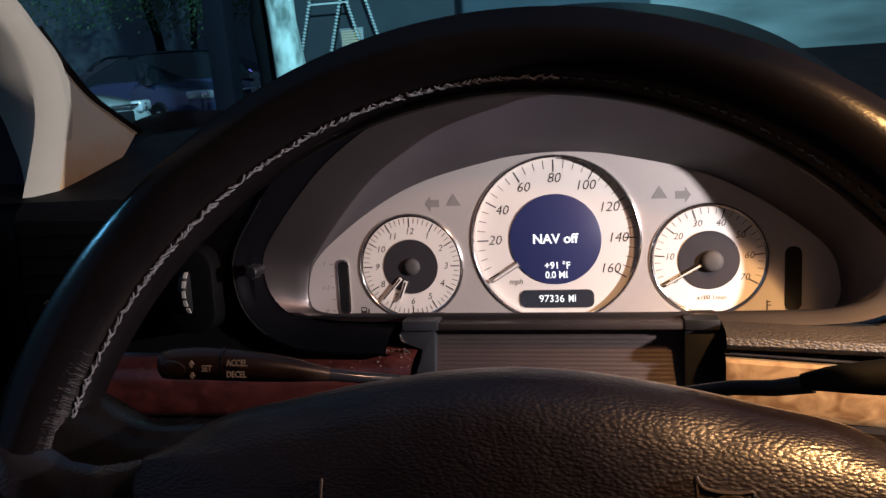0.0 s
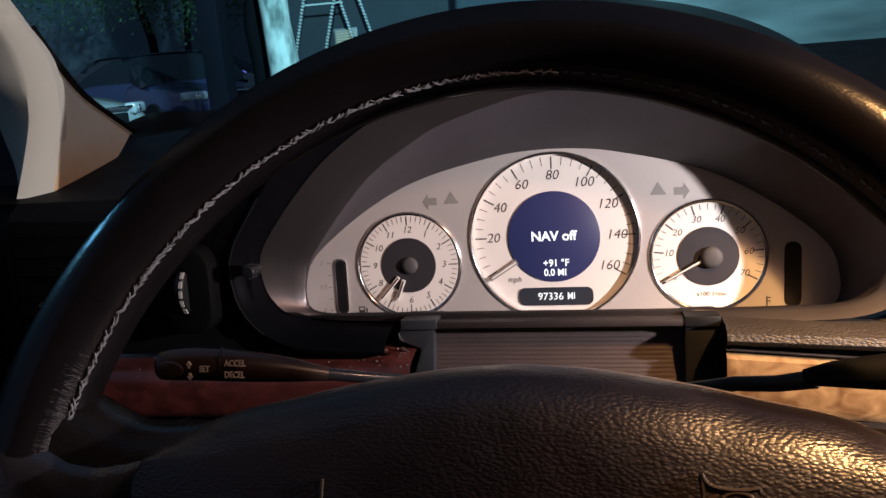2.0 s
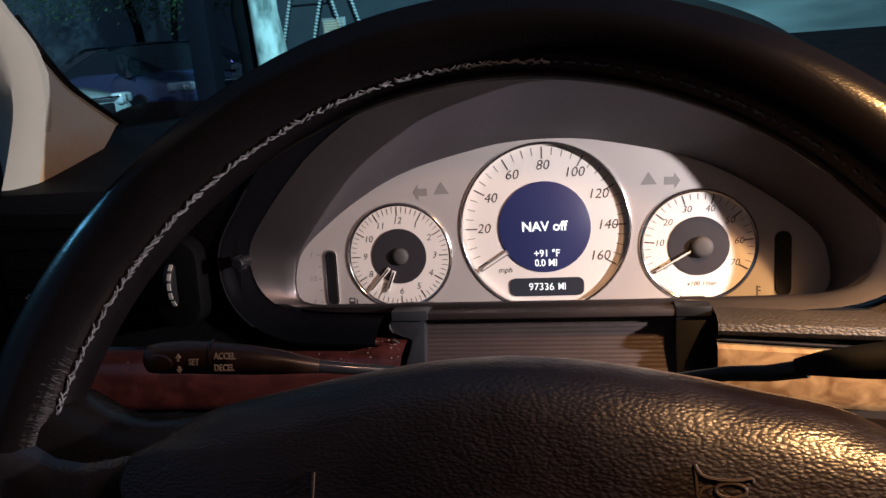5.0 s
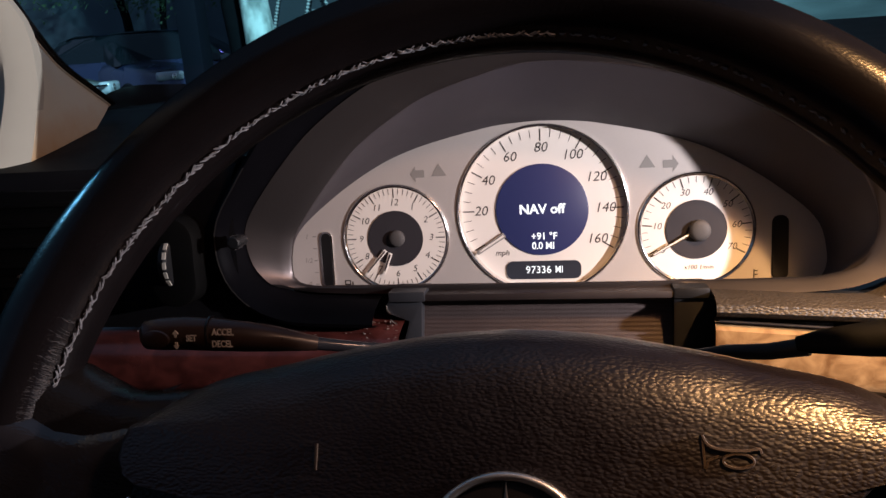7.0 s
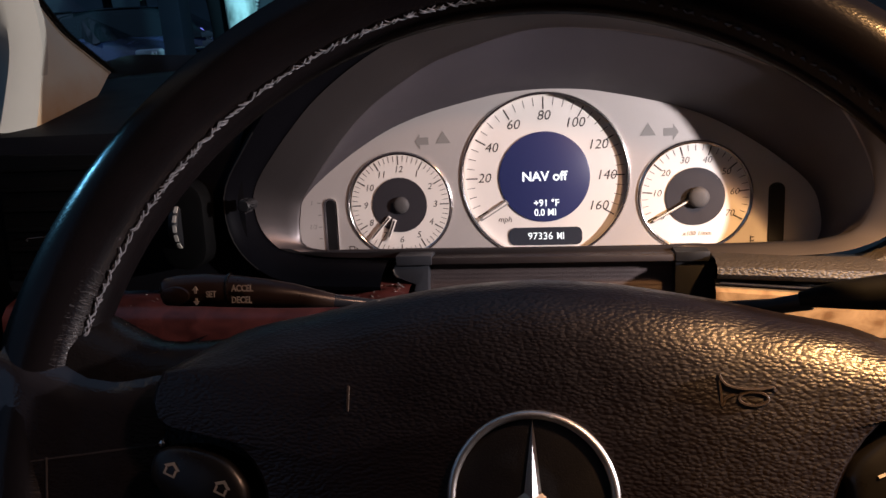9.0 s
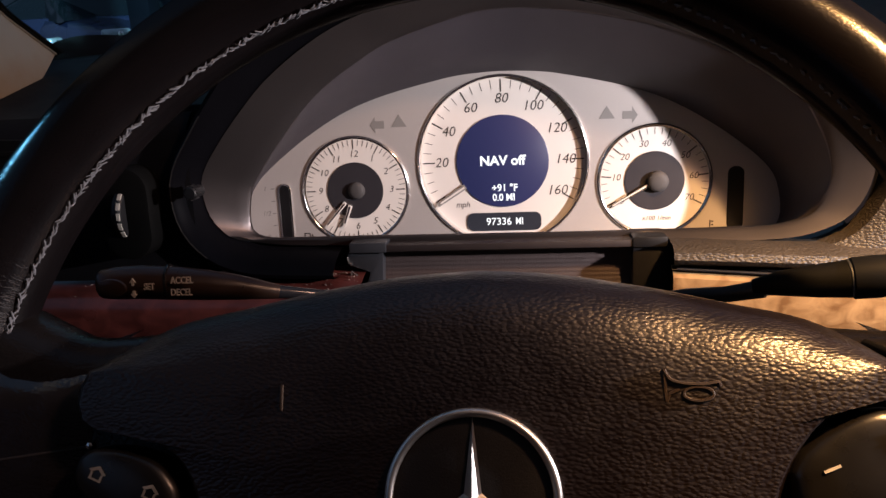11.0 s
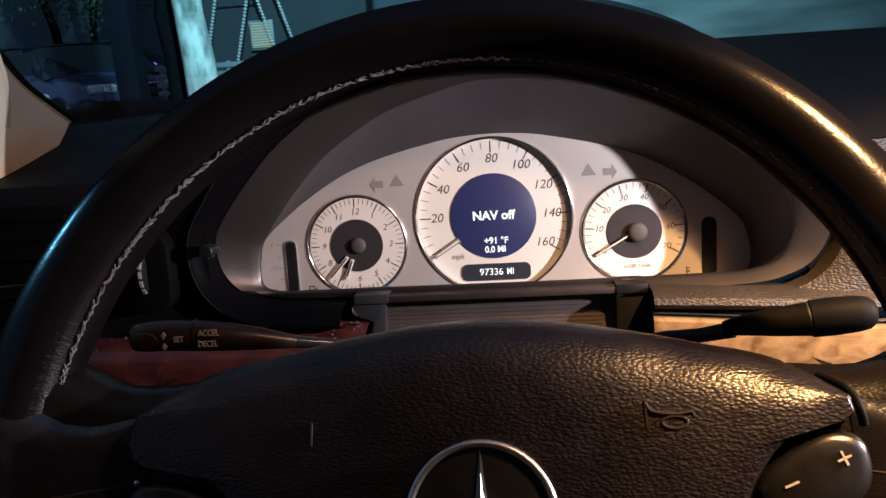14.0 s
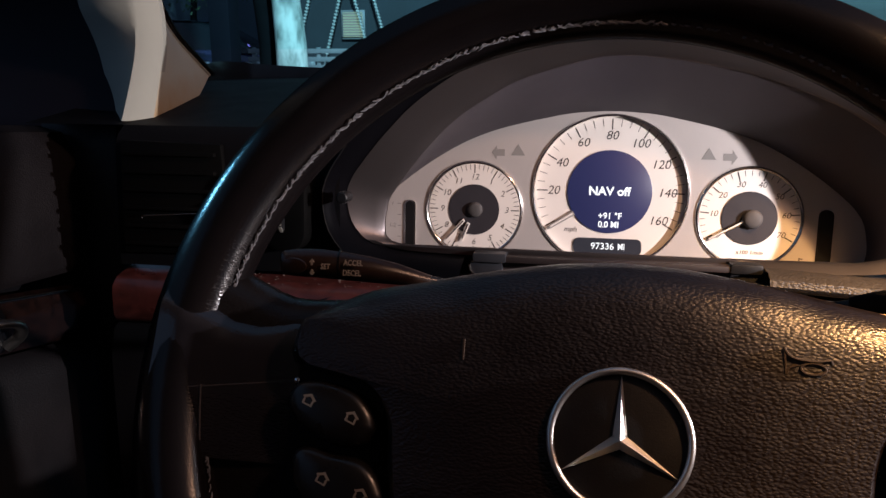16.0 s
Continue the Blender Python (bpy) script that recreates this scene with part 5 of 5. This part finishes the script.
# ---- trees and posts ----
def leaves(bm, centre, radius, count, size, rng, droop=0.0):
    for _ in range(count):
        d = Vector((rng.gauss(0, 1), rng.gauss(0, 1), rng.gauss(0, 0.7)))
        p = Vector(centre) + d.normalized() * radius * rng.uniform(0.25, 1.0) ** 0.6
        n = Vector((rng.gauss(0, 1), rng.gauss(0, 1), rng.gauss(0, 1))).normalized()
        a = n.orthogonal().normalized()
        b = n.cross(a)
        s = size * rng.uniform(0.5, 1.3)
        a, b = a * s, b * s * 0.45
        bm.faces.new([bm.verts.new(q) for q in (p - a, p - b, p + a, p + b + Vector((0, 0, -droop * s)))])


def tree(base, top, r0, r1, bark, label, crown, seed, limbs=4):
    rng = random.Random(seed)
    base, top = Vector(base), Vector(top)
    t = thing("tree", base, label, "tree", ID)
    pts = [base.lerp(top, k / 8) + Vector((rng.uniform(-0.04, 0.04), rng.uniform(-0.04, 0.04), 0)) * (k > 0) for k in range(9)]
    trunk = part("trunk", tube(pts, [r0 + (r1 - r0) * k / 8 + rng.uniform(-0.01, 0.01) for k in range(9)], 14), bark, t, m=ID)
    ends = []
    for k in range(limbs):
        a = 2 * math.pi * k / limbs + rng.uniform(-0.4, 0.4)
        s = base.lerp(top, rng.uniform(0.72, 0.98))
        e = s + Vector((math.cos(a) * 0.9, math.sin(a) * 0.9, rng.uniform(0.5, 1.0)))
        part("limb", tube([s, s.lerp(e, 0.5) + Vector((0, 0, 0.1)), e], [r1 * 0.7, r1 * 0.5, r1 * 0.25], 8), bark, trunk, m=ID)
        ends.append(e)
    bm = bmesh.new()
    for c, r, n in crown:
        leaves(bm, c, r, n, 0.034, rng, 0.5)
    for e in ends:
        leaves(bm, e, 0.6, 250, 0.05, rng, 0.5)
    part("crown", bm, LEAF, t, "loose dark green leaves", m=ID, smooth=False)
    return t


tree((-3.66, 9.0, 0), (-3.80, 9.0, 4.2), 0.20, 0.15, BARK, "pale smooth-barked tree lit by a cold lamp", [], 3)
tree((-4.13, 9.25, 0), (-4.10, 9.3, 4.2), 0.13, 0.11, DARK_BARK, "dark rough-barked tree behind a pale one", [], 5)
tree((-7.60, 13.4, 0), (-8.0, 12.4, 4.6), 0.10, 0.05, DARK_BARK, "thin dark tree among dark leaves", [((-7.0, 12.6, 2.25), 0.70, 1300), ((-8.0, 12.9, 2.65), 0.87, 1300), ((-6.5, 13.4, 2.25), 0.56, 800), ((-9.0, 12.4, 2.65), 1.0, 1200)], 8)
tree((-7.20, 13.2, 0), (-6.85, 13.0, 4.2), 0.08, 0.04, DARK_BARK, "thin leaning tree with hanging leaves", [((-7.1, 13.0, 2.9), 0.62, 600)], 11)
part("dark_post", box(-4.72, -4.45, 8.9, 9.2, 0, 4.5, 0.02), mat("dark_painted_post", (0.004, 0.004, 0.008), 0.8, spec=0.1, vary=0.2, scale=4), None, "dark square post of a canopy", m=ID, category="post", kind="structure")

# ---- yard buildings ----
part("far_wall", box(-16, 3.0, 15.5, 15.8, 0, 6), mat("dark_render", (0.11, 0.14, 0.17), 0.9, vary=0.4, scale=1.5), None, "dark building wall at the back of the yard", m=ID, category="wall", kind="structure")
part("side_wall", box(0.55, 9.0, 8.0, 8.3, 0, 5.0), STUCCO, None, "streaked pale stucco wall lit by a cold lamp", m=ID, category="wall", kind="structure")
win = thing("lit_window", (-3.9, 12.3, 1.1), "lit window with closed shutter slats", "window", ID)
part("window_frame", box(-4.10, -3.70, 12.32, 12.40, 1.12, 1.58, 0.01), METAL_GREY, win, m=ID)
part("pane", box(-4.06, -3.74, 12.29, 12.325, 1.16, 1.54), WINDOW_GLOW, win, m=ID)
for k in range(9):
    part("slat", box(-4.07, -3.73, 12.25, 12.28, 1.17 + 0.042 * k, 1.19 + 0.042 * k), METAL_GREY, win, m=ID)
shed = part("shed_wall", box(-5.6, -2.2, 12.42, 12.6, 0, 3.2), mat("dark_boards", (0.035, 0.04, 0.05), 0.8, vary=0.4, scale=3), None, "dark shed wall", m=ID, category="wall", kind="structure")
fence = thing("slatted_fence", (-4.3, 11.2, 0), "low pale slatted fence catching the light", "fence", ID)
for k in range(4):
    part("rail", box(-5.25, -3.0, 11.2, 11.23, 0.55 + 0.12 * k, 0.62 + 0.12 * k, 0.005), METAL_GREY, fence, m=ID)
for k in range(5):
    part("post", box(-5.2 + 0.52 * k, -5.14 + 0.52 * k, 11.23, 11.28, 0, 1.0, 0.005), METAL_GREY, fence, m=ID)
frame_ob = thing("rope_frame", (-4.0, 12.0, 0), "leaning poles wound with pale rope", "frame", ID)
PALE = mat("pale_rope", (0.6, 0.6, 0.58), 0.9, vary=0.3, scale=20)
for (x0, x1) in ((-4.75, -4.33), (-4.25, -3.82), (-3.55, -3.94), (-3.22, -3.64)):
    a, b = Vector((x0, 12.0, 0.9)), Vector((x1, 12.0, 2.4))
    pole = part("pole", tube([Vector((x0 - (x1 - x0) * 0.6, 12.0, 0)), b], 0.014, 8), METAL_GREY, frame_ob, m=ID)
    bm = bmesh.new()
    for k in range(30):
        p = a.lerp(b, k / 30)
        s = bmesh.ops.create_cube(bm, size=1, matrix=Matrix.Translation(p) @ Matrix.Rotation(0.3, 4, "Y") @ Matrix.Diagonal((0.045, 0.045, 0.022, 1)))
    part("rope_turns", bm, PALE, pole, "turns of pale rope", m=ID, smooth=False)
part("cross_bar", box(-4.45, -3.8, 11.99, 12.01, 1.95, 1.975), PALE, frame_ob, m=ID)
for name, p, material, r, label in (("yard_lamp", (-6.02, 13.7, 1.59), LAMP_BLUE, 0.035, "small blue lamp on a thin pole"), ("yard_lamp", (-5.37, 14.27, 1.515), LAMP_WHITE, 0.055, "small white lamp on a thin pole")):
    lp = thing(name, (p[0], p[1], 0), label, "lamp", ID)
    part("pole", tube([(p[0], p[1], 0), (p[0], p[1], p[2] - r)], 0.02, 8), METAL_GREY, lp, m=ID)
    part("bulb", tube([(p[0], p[1], p[2] - r), (p[0], p[1], p[2] - r * 0.5), (p[0], p[1], p[2] + r * 0.5), (p[0], p[1], p[2] + r)], [r * 0.6, r, r, r * 0.5], 12), material, lp, "glowing bulb", m=ID)
